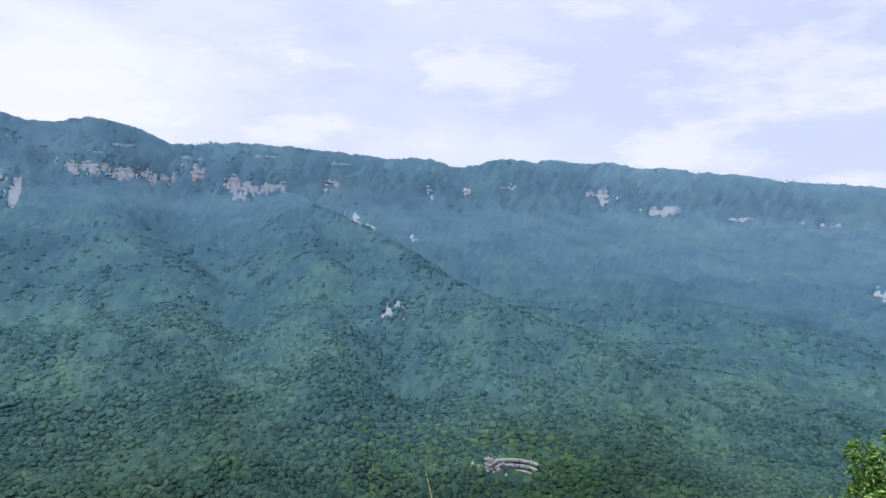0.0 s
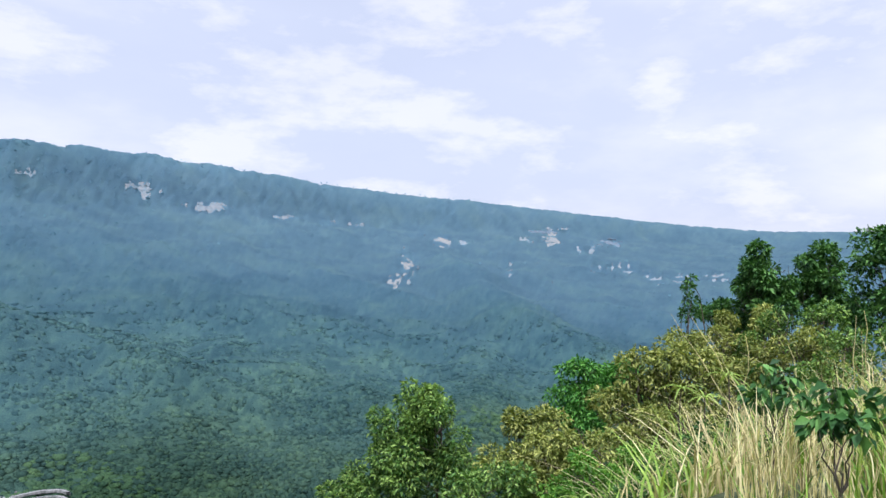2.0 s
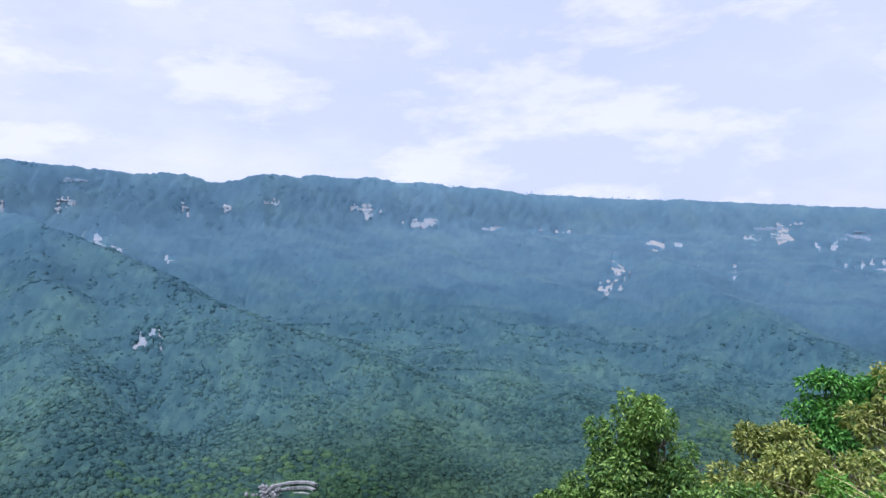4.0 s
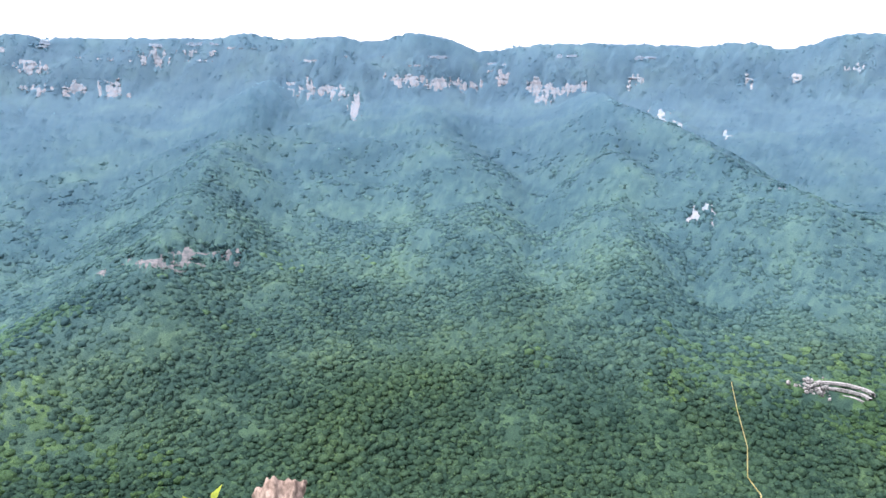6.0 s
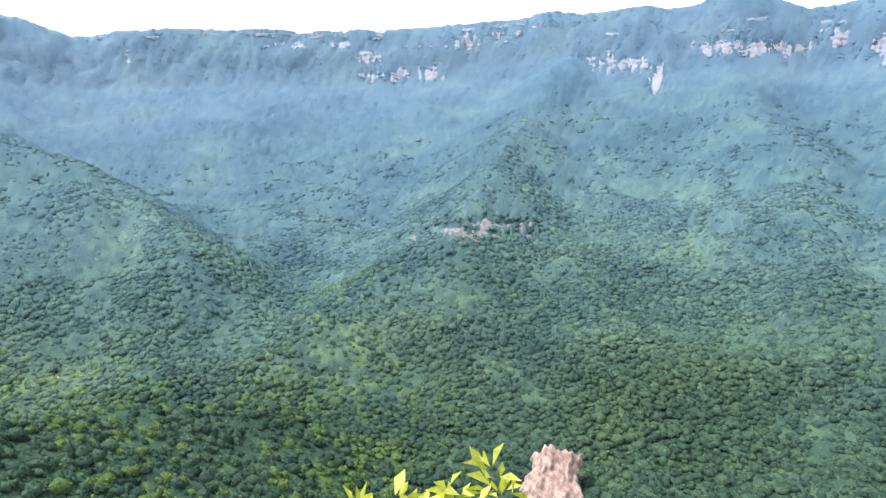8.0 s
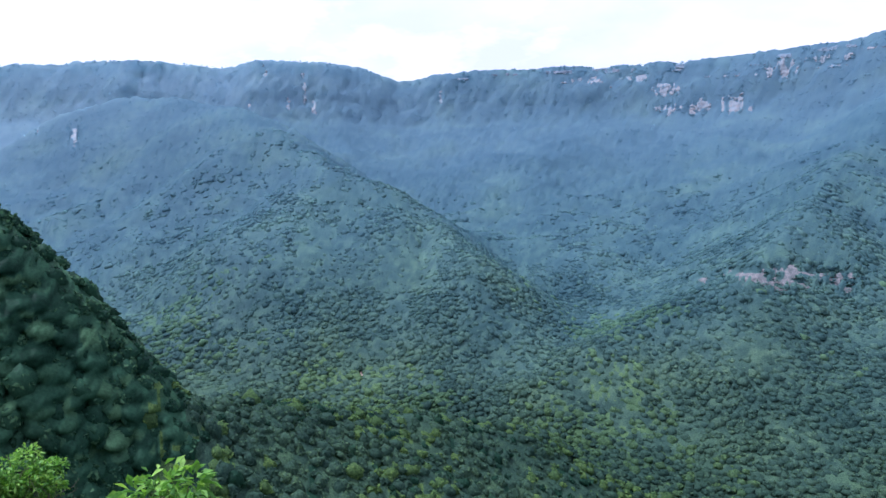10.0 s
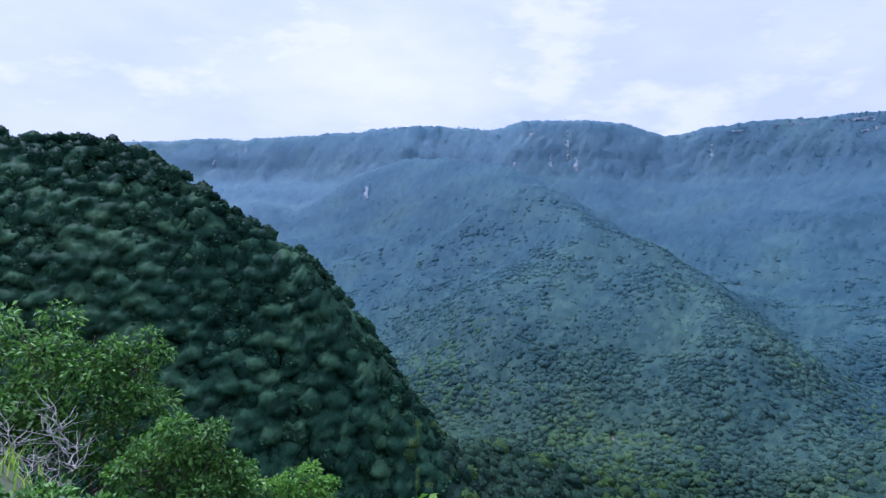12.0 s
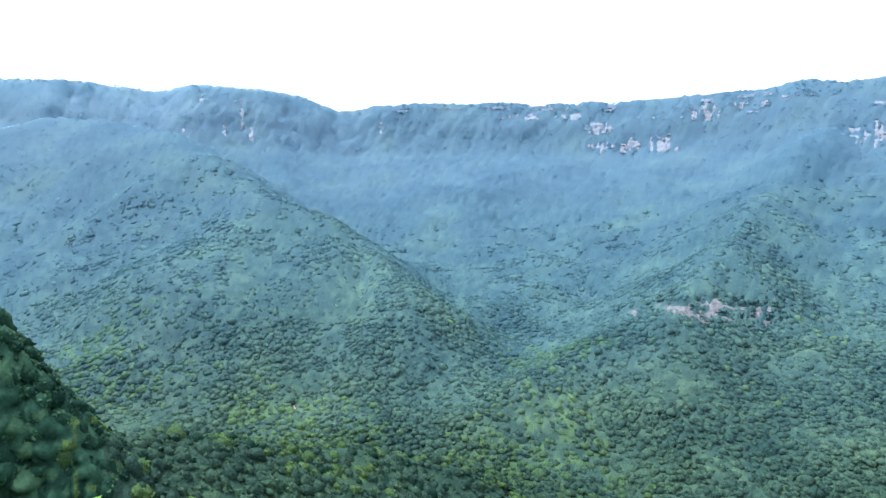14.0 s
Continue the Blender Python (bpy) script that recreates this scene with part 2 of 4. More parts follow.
# ---------------------------------------------------------------- mesh helpers
def link_mesh(name, verts, faces, material, parent=None, label="", smooth=False, fields=()):
    """One mesh object; faces is an (n, 3) or (n, 4) array."""
    verts, faces = np.asarray(verts, np.float32), np.asarray(faces, np.int32)
    me = bpy.data.meshes.new(name)
    k = faces.shape[1]
    me.vertices.add(len(verts))
    me.vertices.foreach_set("co", verts.ravel())
    me.loops.add(faces.size)
    me.loops.foreach_set("vertex_index", faces.ravel())
    me.polygons.add(len(faces))
    me.polygons.foreach_set("loop_start", np.arange(0, faces.size, k, dtype=np.int32))
    me.polygons.foreach_set("loop_total", np.full(len(faces), k, np.int32))
    me.update(calc_edges=True)
    if smooth:
        me.polygons.foreach_set("use_smooth", np.arange(len(faces)) < (len(faces) if smooth is True else smooth))
    for key, values in fields:
        me.attributes.new(key, "FLOAT", "POINT").data.foreach_set("value", np.asarray(values, np.float32))
    me.materials.append(material)
    ob = new(name, me)
    if parent is not None:
        ob.parent = parent
    if label:
        tagged(ob, label)
    return ob


def part(name, bm, material, parent, label="", smooth=False):
    me = bpy.data.meshes.new(name)
    bm.to_mesh(me)
    bm.free()
    me.materials.append(material)
    if smooth:
        for p in me.polygons:
            p.use_smooth = True
    ob = new(name, me)
    ob.parent = parent
    if label:
        tagged(ob, label)
    return ob


def polar(az, r, z=0.0):
    a = radians(az)
    return Vector((r * math.sin(a), r * math.cos(a), z))


# ---------------------------------------------------------------- the land
# rim of the far plateau: azimuth, angle above the eye; and its distance by azimuth
RIM = ((-135, 6.0), (-126, 6.2), (-119, 6.7), (-113.5, 7.1), (-108.8, 7.7), (-101, 8.6), (-97, 8.6), (-94.6, 8.5), (-91, 9.05), (-86.5, 9.0), (-83, 8.6), (-79.9, 7.5), (-75.5, 8.3), (-67, 8.6), (-60, 8.7), (-54, 8.8), (-49, 9.1), (-45, 9.45), (-42, 9.95), (-39.5, 9.6), (-35, 9.9), (-31, 9.7), (-28.6, 10.3), (-25.4, 9.8), (-22.9, 8.8), (-20, 9.3), (-14.5, 9.15), (-9, 8.8), (-5, 8.5), (-1.3, 8.55), (1.7, 7.9), (4.7, 8.6), (10.5, 8.45), (14, 8.2), (20, 7.5), (28.4, 6.4), (34.3, 5.7), (41.7, 5.0), (48, 4.2), (54, 3.4), (59, 2.8), (65, 2.2), (74, 2.0), (95, 1.6))
RIM_AWAY = ((-135, 2000), (-116, 1850), (-102, 1500), (-92, 1420), (-75, 1500), (-54, 1400), (-40, 1250), (-28, 1270), (-10, 1380), (5, 1480), (20, 1720), (40, 2150), (56, 2700), (74, 3400), (95, 3800))
# spurs that run out from the cliffs: azimuth, angle, rise over the valley side along each crest; fall on the flanks; breadth of the crest
MIDDLE_SPUR = (((-13.5, 5.4, 40), (-11.4, 4.6, 80), (-11.3, 0.5, 60), (-11.3, -3.8, 46), (-10.2, -9.0, 36), (-8.7, -13.6, 28), (-7.7, -18.4, 18)), 0.62, 14)
EAST_ARM = (((-11.4, 4.6, 80), (-7.2, 2.9, 76), (-4.0, 0.7, 66), (-1.0, -1.2, 58), (3.0, -2.9, 50), (7.5, -4.4, 42), (14, -7.0, 34), (22, -11.0, 20)), 0.65, 12)
ROCKY_SPUR = (((-41.0, 6.2, 30), (-43.3, 3.5, 44), (-44.8, 0.5, 50), (-46.3, -2.4, 52), (-49, -5.5, 52), (-52, -8.4, 50), (-55, -10.4, 46), (-58, -12.2, 42), (-62, -14.2, 36), (-66, -17.5, 26)), 0.62, 12)
WEST_SPUR = (((-104, 5.0, 40), (-98.6, 6.1, 85), (-94, 5.4, 90), (-90.7, 4.0, 90), (-86.3, 1.1, 85), (-82.5, -0.8, 78), (-78.8, -2.8, 68), (-74, -7.0, 50), (-71, -10.5, 36), (-68, -14.5, 22)), 0.62, 18)
SHORT_SPUR = (((-28, 4.5, 18), (-26, 1.0, 24), (-23.5, -4.0, 26), (-20, -10.0, 24), (-16.5, -16.0, 16)), 0.5, 20)
FAR_SPUR = (((38, 0.5, 30), (44, -3.5, 40), (48, -5.5, 42), (53, -8.0, 36), (60, -11.0, 24)), 0.55, 20)
SPURS = (MIDDLE_SPUR, EAST_ARM, ROCKY_SPUR, WEST_SPUR, SHORT_SPUR, FAR_SPUR)
# hills that stand by themselves before the valley: azimuth, angle, distance along each crest
HILLS = (
    (((-160, 9.0, 360), (-140, 7.2, 315), (-131, 6.3, 295), (-127.5, 6.5, 290), (-123.5, 5.3, 284), (-119.6, 3.3, 279), (-115.3, 0.2, 273), (-111.6, -2.2, 268), (-109, -5.2, 264), (-105.8, -9.6, 258), (-102.8, -13.8, 254), (-101, -18, 252), (-99, -22.5, 251), (-98, -29, 250)), 1.5, 7),
    (((-101, -18.5, 262), (-95, -19.0, 275), (-89, -19.8, 295), (-80, -20.6, 330), (-72, -21.8, 355), (-67, -24.0, 370), (-62, -28.0, 380)), 0.6, 14),
)
FLOOR = -192.0


def fbm(x, y, size, seed, octaves=4, ridged=False):
    """Layered sine-warped value noise on arrays."""
    total, amp = np.zeros_like(x), 1.0
    rng = np.random.RandomState(seed)
    for k in range(octaves):
        a = rng.uniform(0, 6.28)
        u, v = (x * math.cos(a) - y * math.sin(a)) / size + rng.uniform(0, 99), (x * math.sin(a) + y * math.cos(a)) / size + rng.uniform(0, 99)
        i, j = np.floor(u).astype(np.int64), np.floor(v).astype(np.int64)
        f, g = u - i, v - j
        f, g = f * f * (3 - 2 * f), g * g * (3 - 2 * g)

        def corner(p, q):
            h = (p * 374761393 + q * 668265263 + seed * 69069 + k * 7919) & 0x7FFFFFFF
            h = ((h ^ (h >> 13)) * 1274126177) & 0x7FFFFFFF
            return ((h ^ (h >> 16)) & 0xFFFF) / 32767.5 - 1.0

        n = (corner(i, j) * (1 - f) + corner(i + 1, j) * f) * (1 - g) + (corner(i, j + 1) * (1 - f) + corner(i + 1, j + 1) * f) * g
        total += amp * (1 - 2 * np.abs(n) if ridged else n)
        amp, size = amp * 0.5, size * 0.5
    return total


def soft_max(a, b, k):
    h = np.clip(0.5 + 0.5 * (a - b) / k, 0, 1)
    return b * (1 - h) + a * h + k * h * (1 - h)


def rim_away(az):
    return np.interp(az, *np.array(RIM_AWAY).T)


def valley(x, y):
    """Height of the plateau, its cliffs and the valley side, with the near hillside."""
    r, az = np.hypot(x, y), np.degrees(np.arctan2(x, y))
    away = rim_away(az)
    dist = away + 14 * fbm(x, y, 180, 3, 3)
    top = EYE[2] + away * np.tan(np.radians(np.interp(az, *np.array(RIM).T))) - 6
    s = dist - r
    foot = 0.42 * top
    run = np.clip((r - 330) / np.maximum(dist - 120 - 330, 1), 0, 1)
    slope = FLOOR + (foot - FLOOR) * run ** 1.22
    cut = s + np.clip(s / 20, 0, 1) * 6 * fbm(x, y, 55, 5, 3, True)
    cliff = np.interp(cut, (0, 10, 56, 74, 120), (1.0, 0.93, 0.71, 0.6, 0.42))
    far = np.where(s < 120, top * cliff, slope)
    far = np.where(s < 0, top - 0.02 * np.minimum(-s, 800), far)
    rough = np.clip((r - 380) / 250, 0, 1) * np.clip((s - 100) / 150, 0, 1)
    far = far + rough * (11 * fbm(x, y, 210, 11, 3, True) - 4 + 4 * fbm(x, y, 60, 12, 2))
    # the near hillside, with the shelf on which one stands
    west = np.maximum(x * math.sin(radians(-60)) + y * math.cos(radians(-60)) - 1.5, 0)
    north = np.maximum(x * math.sin(radians(10)) + y * math.cos(radians(10)) - 3.0, 0)
    shelf = np.where(r > 16, -(r - 16) * 0.5, 0.0) * np.clip((np.cos(np.radians(az - 40)) + 0.3) * 2, 0, 1)
    near = shelf - np.maximum(1.7 * np.minimum(west, 15) + 0.9 * np.maximum(west - 15, 0), 0.6 * np.minimum(north, 12) + 0.95 * np.maximum(north - 12, 0))
    near = near + np.clip(r / 60 - 0.2, 0, 1) * 3.5 * fbm(x, y, 50, 21, 3)
    near = near + 0.05 * fbm(x, y, 1.3, 22, 2) * np.clip(r - 0.8, 0, 1)
    return soft_max(far, near, 12 * np.clip(r / 200, 0.02, 1))


def crest_line(crest):
    """Where a crest runs that rises so far over the valley side."""
    line, R = [], np.arange(350, 2600, 2.0)
    for a, e, rise in crest:
        z = valley(R * math.sin(radians(a)), R * math.cos(radians(a))) + rise
        r = float(R[np.argmax(z >= EYE[2] + R * math.tan(radians(e)))])
        line.append((*polar(a, r)[:2], EYE[2] + r * math.tan(radians(e))))
    return line


RIDGES = [(crest_line(c), fall, breadth) for c, fall, breadth in SPURS]
RIDGES += [([(*polar(a, d)[:2], EYE[2] + d * math.tan(radians(e))) for a, e, d in c], fall, breadth) for c, fall, breadth in HILLS]


def land(x, y):
    """Height of the ground."""
    x, y = np.asarray(x, float), np.asarray(y, float)
    r = np.hypot(x, y)
    z = valley(x, y)
    wx, wy = x + 0.014 * r * fbm(x, y, 120, 35, 2), y + 0.014 * r * fbm(x, y, 120, 36, 2)
    grain = 7 * fbm(x, y, 90, 31, 3) * np.clip(r / 900, 0, 1) - 6
    for pts, fall, breadth in RIDGES:
        best = np.full(x.shape, -1e9)
        for (x0, y0, z0), (x1, y1, z1) in zip(pts, pts[1:]):
            dx, dy = x1 - x0, y1 - y0
            t = np.clip(((wx - x0) * dx + (wy - y0) * dy) / (dx * dx + dy * dy), 0, 1)
            off = np.hypot(wx - x0 - t * dx, wy - y0 - t * dy)
            best = np.maximum(best, z0 + t * (z1 - z0) - fall * (np.sqrt(off * off + breadth * breadth) - breadth))
        z = soft_max(best + grain, z, 10)
    return z


def hit(az, el, start=60.0):
    """Distance at which the ray from the eye meets the land."""
    r = np.arange(start, 4000, 2.0)
    a = radians(az)
    z = land(r * math.sin(a), r * math.cos(a))
    inside = np.nonzero(z >= EYE[2] + r * math.tan(radians(el)))[0]
    return float(r[inside[0]]) if len(inside) else 1500.0


def build_ground():
    az = np.concatenate([np.arange(-140, 85, 1.0), np.arange(85, 220, 2.0)])
    r = np.concatenate([np.linspace(0.3, 14, 40), np.geomspace(15, 180, 45), np.linspace(186, 1900, 150), np.geomspace(1920, 4700, 30)])
    A, R = np.meshgrid(np.radians(az), r)
    X, Y = R * np.sin(A), R * np.cos(A)
    Z = land(X, Y) - 4 * np.clip((R - 60) / 60, 0, 1) - 14 * np.clip((R - 500) / 500, 0, 1)
    na, nr = len(az), len(r)
    verts = np.stack([X, Y, Z], -1).reshape(-1, 3)
    idx = np.arange(na * nr).reshape(nr, na)
    nxt = np.roll(idx, -1, axis=1)
    quads = np.stack([idx[:-1], idx[1:], nxt[1:], nxt[:-1]], -1).reshape(-1, 4)
    centre = np.vstack([verts, [[0, 0, float(land(np.array([0.0]), np.array([0.0]))[0])]]])
    hub = len(verts)
    ob = link_mesh("ground", centre, quads, floor_mat, smooth=True)
    tagged(ob, "forest floor of valley, spurs and plateau under the trees", "ground", kind="structure")
    cap = link_mesh("ground_shelf", centre[np.concatenate([[hub], idx[0]])], np.stack([np.zeros(na, int), 1 + np.arange(na), 1 + (np.arange(na) + 1) % na], -1), floor_mat)
    tagged(cap, "trodden earth of the lookout shelf", "ground", kind="structure")


build_ground()

# ---------------------------------------------------------------- rock
CLEAR = []  # open places in the woods: x, y, radius


# ledges of the long cliff: azimuth, angle, width, height
CLIFF_WEST = ((-115.5, 5.8, 6, 26), (-118.0, 4.9, 5, 14), (-105.3, 2.7, 5, 42), (-107.5, 2.9, 5, 16), (-92.4, 4.8, 10, 22), (-89.3, 5.7, 6, 24), (-87.9, 6.7, 5, 34), (-87.1, 5.2, 5, 22), (-91.1, 8.1, 6, 14), (-76.3, 6.4, 6, 32), (-64.5, 7.4, 40, 8), (-60, 7.4, 36, 8), (-57.6, 6.4, 28, 18), (-57.2, 4.8, 28, 12), (-55.0, 4.8, 24, 18), (-52.4, 5.0, 22, 22), (-49.2, 7.6, 24, 24))
CLIFF_MID = ((-46.5, 8.1, 36, 8), (-37.8, 5.3, 34, 22), (-35.6, 5.2, 36, 18), (-33.6, 4.4, 16, 32), (-29.0, 6.3, 44, 14), (-26.3, 6.0, 34, 14), (-23.5, 5.8, 30, 16), (-20.7, 6.2, 16, 22), (-17.2, 5.2, 40, 26), (-14.8, 5.6, 24, 14), (-9.9, 5.8, 14, 16), (-1.3, 5.7, 14, 26), (2.2, 5.6, 14, 12), (5.7, 6.0, 20, 12))
CLIFF_EAST = ((40.2, 1.2, 14, 12), (42.8, 0.3, 6, 10), (48.4, 2.5, 40, 8), (48.0, -2.2, 5, 18), (57.0, -1.9, 14, 12), (12.6, 5.4, 12, 14), (13.7, 5.3, 18, 24), (15, 5.2, 12, 14), (18.8, 4.0, 44, 18), (24.5, 3.3, 28, 10), (28.5, 2.9, 26, 12), (31, 2.7, 30, 14), (36, 1.9, 24, 14), (38.2, 1.2, 36, 24), (45.5, 1.4, 34, 26), (47.8, 1.4, 34, 38), (51.4, 1.0, 9, 60), (50.3, 0.3, 9, 30))
CLIFF_BEDS = ((-64, 7.2, 45, 3), (-60, 6.8, 40, 3), (-57, 7.9, 36, 2.5), (-53, 7.3, 46, 3), (-50, 8.0, 30, 3), (-46, 7.5, 40, 3), (-43, 8.6, 30, 2.5), (-38, 7.8, 42, 3), (-33, 8.2, 40, 2.5), (-28, 7.5, 36, 2.5), (-22, 7.0, 40, 3), (-14, 7.3, 30, 2.5))
BLUFFS = ((-75, 7.7, 30, 4), (-70.5, 8.0, 40, 5), (-66, 8.1, 56, 5), (-61.5, 8.1, 60, 6), (-57, 8.2, 44, 5), (-49.5, 8.5, 34, 5), (-45.5, 8.8, 34, 5), (-40, 8.7, 40, 5), (-34.5, 7.6, 44, 5), (-27, 8.2, 44, 5), (-20.5, 7.6, 50, 5), (-15.5, 8.1, 44, 5), (-9.5, 7.7, 30, 5), (46.8, 2.2, 60, 12), (53.0, 1.2, 40, 24))
CLIFF_LOW = ((35.2, -0.8, 26, 46), (34.6, -1.6, 26, 44), (34.2, -2.4, 18, 24), (43.9, -1.1, 18, 30), (52.2, -1.0, 34, 18), (54.2, -1.1, 40, 20), (56.0, -1.5, 30, 18), (58.6, -1.7, 50, 18), (61.5, -1.5, 40, 20), (64.6, -1.4, 90, 26))
CRAGS = ((-8.3, 3.0, 32, 36), (-7.3, 2.6, 26, 28), (-6.4, 2.2, 20, 12), (-2.8, 1.4, 26, 12), (-4.2, -5.0, 26, 24), (1.2, -2.9, 30, 6), (-1.5, -1.9, 26, 6))
STEPS = ((-54.4, -9.1, 34, 9), (-51.6, -8.5, 34, 12), (-48.6, -8.7, 62, 26), (-45.2, -8.4, 50, 20))
ROCKS = [(a, e, w * 2.0, h * 1.6, ochre_rock if (a, e) in ((38.2, 1.2), (35.2, -0.8), (34.6, -1.6), (34.2, -2.4), (47.8, 1.4)) else (pink_rock if a < -13 and a > -72 else pale_rock), "pale sandstone cliff face breaking through the forest slope, tinted for haze") for a, e, w, h in CLIFF_WEST + CLIFF_MID + CLIFF_EAST + CLIFF_BEDS + CLIFF_LOW]
ROCKS += [(a, e, w * 2.0, h * 1.6, faint_rock, "bluff between trees under the rim, coloured faint as through haze") for a, e, w, h in BLUFFS]
ROCKS += [(-82.9, -15.7, 3.0, 11, soil, "narrow earthy gully between trees"), (-83.5, -17.6, 3.0, 11, soil, "narrow earthy gully between trees"), (-64.4, -24.9, 3.5, 5, soil, "small earthy scar between trees")]
ROCKS += [(a, e, w * 1.1, h * 1.1, pale_rock, "weathered grey crag on the crest of a wooded spur, tinted for haze") for a, e, w, h in CRAGS]
ROCKS += [(a, e, w, h, grey_rock, "bare stepped rock face below the spur crest") for a, e, w, h in STEPS]


def terraced_scar(az, el):
    """White rubble with three curved ledges above one another."""
    r = hit(az, el)
    c = polar(az, r, EYE[2] + r * math.tan(radians(el)) + 4)
    thing = tagged(new("quarry_scar"), "pale rubble scar with curved rock terraces among trees", "rock")
    thing.location = c
    turn = Matrix.Rotation(radians(-az), 4, "Z")
    rng = np.random.RandomState(5)
    for k in range(3):
        bm = bmesh.new()
        rad, ring = 15 + 0.8 * k, []
        for i in range(25):
            a = radians(10 + 135 * i / 24)
            rr = rad + rng.uniform(-0.4, 0.4)
            base = Vector((5 + rr * math.cos(a), rr * math.sin(a) * 0.8 - 12 + 2.6 * k, 3.1 * k - 2.0))
            ring.append([bm.verts.new(turn @ (base + Vector(o))) for o in ((0, 0, -0.4 - rng.uniform(0, 0.6)), (0, 0, 0.9 + rng.uniform(-0.3, 0.3)), (2.2 * math.cos(a), 2.2 * math.sin(a), 0.9), (2.2 * math.cos(a), 2.2 * math.sin(a), -2))])
        for p, q in zip(ring, ring[1:]):
            for j in range(4):
                bm.faces.new((p[j], q[j], q[(j + 1) % 4], p[(j + 1) % 4]))
        part("terrace", bm, rubble_rock, thing)
    for i in range(110):
        bm = bmesh.new()
        s = rng.uniform(0.5, 2.2)
        m = Matrix.Translation(turn @ Vector((rng.normal(-11, 4.5), rng.normal(-4, 3), rng.normal(1, 3)))) @ Euler(rng.uniform(0, 6, 3)).to_matrix().to_4x4() @ Matrix.Diagonal((s, s * 0.8, s * 0.7, 1))
        bmesh.ops.create_icosphere(bm, subdivisions=1, radius=1.0, matrix=m)
        part("stone", bm, rubble_rock, thing)
    for dx in (-10, 0, 10):
        for fwd in (-4, 4, 10):
            q = c + turn @ Vector((dx, -fwd, 0))
            CLEAR.append((q.x, q.y, 6))


terraced_scar(6.0, -18.3)


def soil_bank(az, el, wide, high, label="bare pinkish soil landslip scar cut into the forest", name="landslip_scar"):
    """A fresh landslip: a steep furrowed face of bare soil."""
    r = hit(az, el - 1.5)
    rng = np.random.RandomState(8)
    nu, nv = 40, 44
    U, V = np.meshgrid(np.linspace(-1, 1, nu), np.linspace(0, 1, nv))
    edge = 1 + 0.24 * fbm(V * 30, np.sign(U) * 9 + 3, 5, 41, 3)
    X = U * wide / 2 * edge * (1.0 - 0.25 * V)
    Z = V * high * (1 - 0.2 * U * U + 0.1 * fbm(U * 20, V * 0, 7, 42, 3))
    Y = V * high * 0.75 + 0.9 * fbm(X, Z * 0.35, 5, 43, 4, True) + 0.6 * fbm(X, Z, 2, 44, 3) + 5 * np.abs(U) ** 4
    turn = np.array(Matrix.Rotation(radians(-az), 3, "Z"))
    front = np.stack([X, Y, Z - 6], -1).reshape(-1, 3)
    rear = front + np.array([0, 7.0, -5.0])
    idx = np.arange(nu * nv).reshape(nv, nu)
    q = np.stack([idx[:-1, :-1], idx[:-1, 1:], idx[1:, 1:], idx[1:, :-1]], -1).reshape(-1, 4)
    rim = np.concatenate([idx[0], idx[1:, -1], idx[-1, -2::-1], idx[-2:0:-1, 0]])
    nx = np.roll(rim, -1)
    n = nu * nv
    sides = np.stack([rim, rim + n, nx + n, nx], -1)
    ob = link_mesh(name, np.concatenate([front, rear]) @ turn.T, np.concatenate([q, q[:, ::-1] + n, sides]), soil, smooth=True)
    ob.location = polar(az, r, EYE[2] + r * math.tan(radians(el - 1.5)) - 4)
    tagged(ob, label, "landslip")
    for dx in np.linspace(-wide / 2, wide / 2, 5):
        for fwd in range(-8, 30, 8):
            q = polar(az, r - fwd) + Matrix.Rotation(radians(-az), 3, "Z") @ Vector((dx, 0, 0))
            CLEAR.append((q.x, q.y, 6))


soil_bank(-41.3, -31.3, 36, 38)



# ---------------------------------------------------------------- the woods
SIGHT_AZ, SIGHT_R = np.arange(-138, 81, 1.0), np.concatenate([np.arange(56, 1700, 4.0), np.arange(1700, 4000, 10.0)])


def open_to_lookout():
    """By azimuth and distance, how far (degrees) the treetops stand over or under the line of sight from the lookout."""
    A, R = np.meshgrid(np.radians(SIGHT_AZ), SIGHT_R, indexing="ij")
    el = np.degrees(np.arctan2(land(R * np.sin(A), R * np.cos(A)) + 6 - EYE[2], R))
    return el, el - np.maximum.accumulate(el, axis=1)


SIGHT_EL, SIGHT = open_to_lookout()


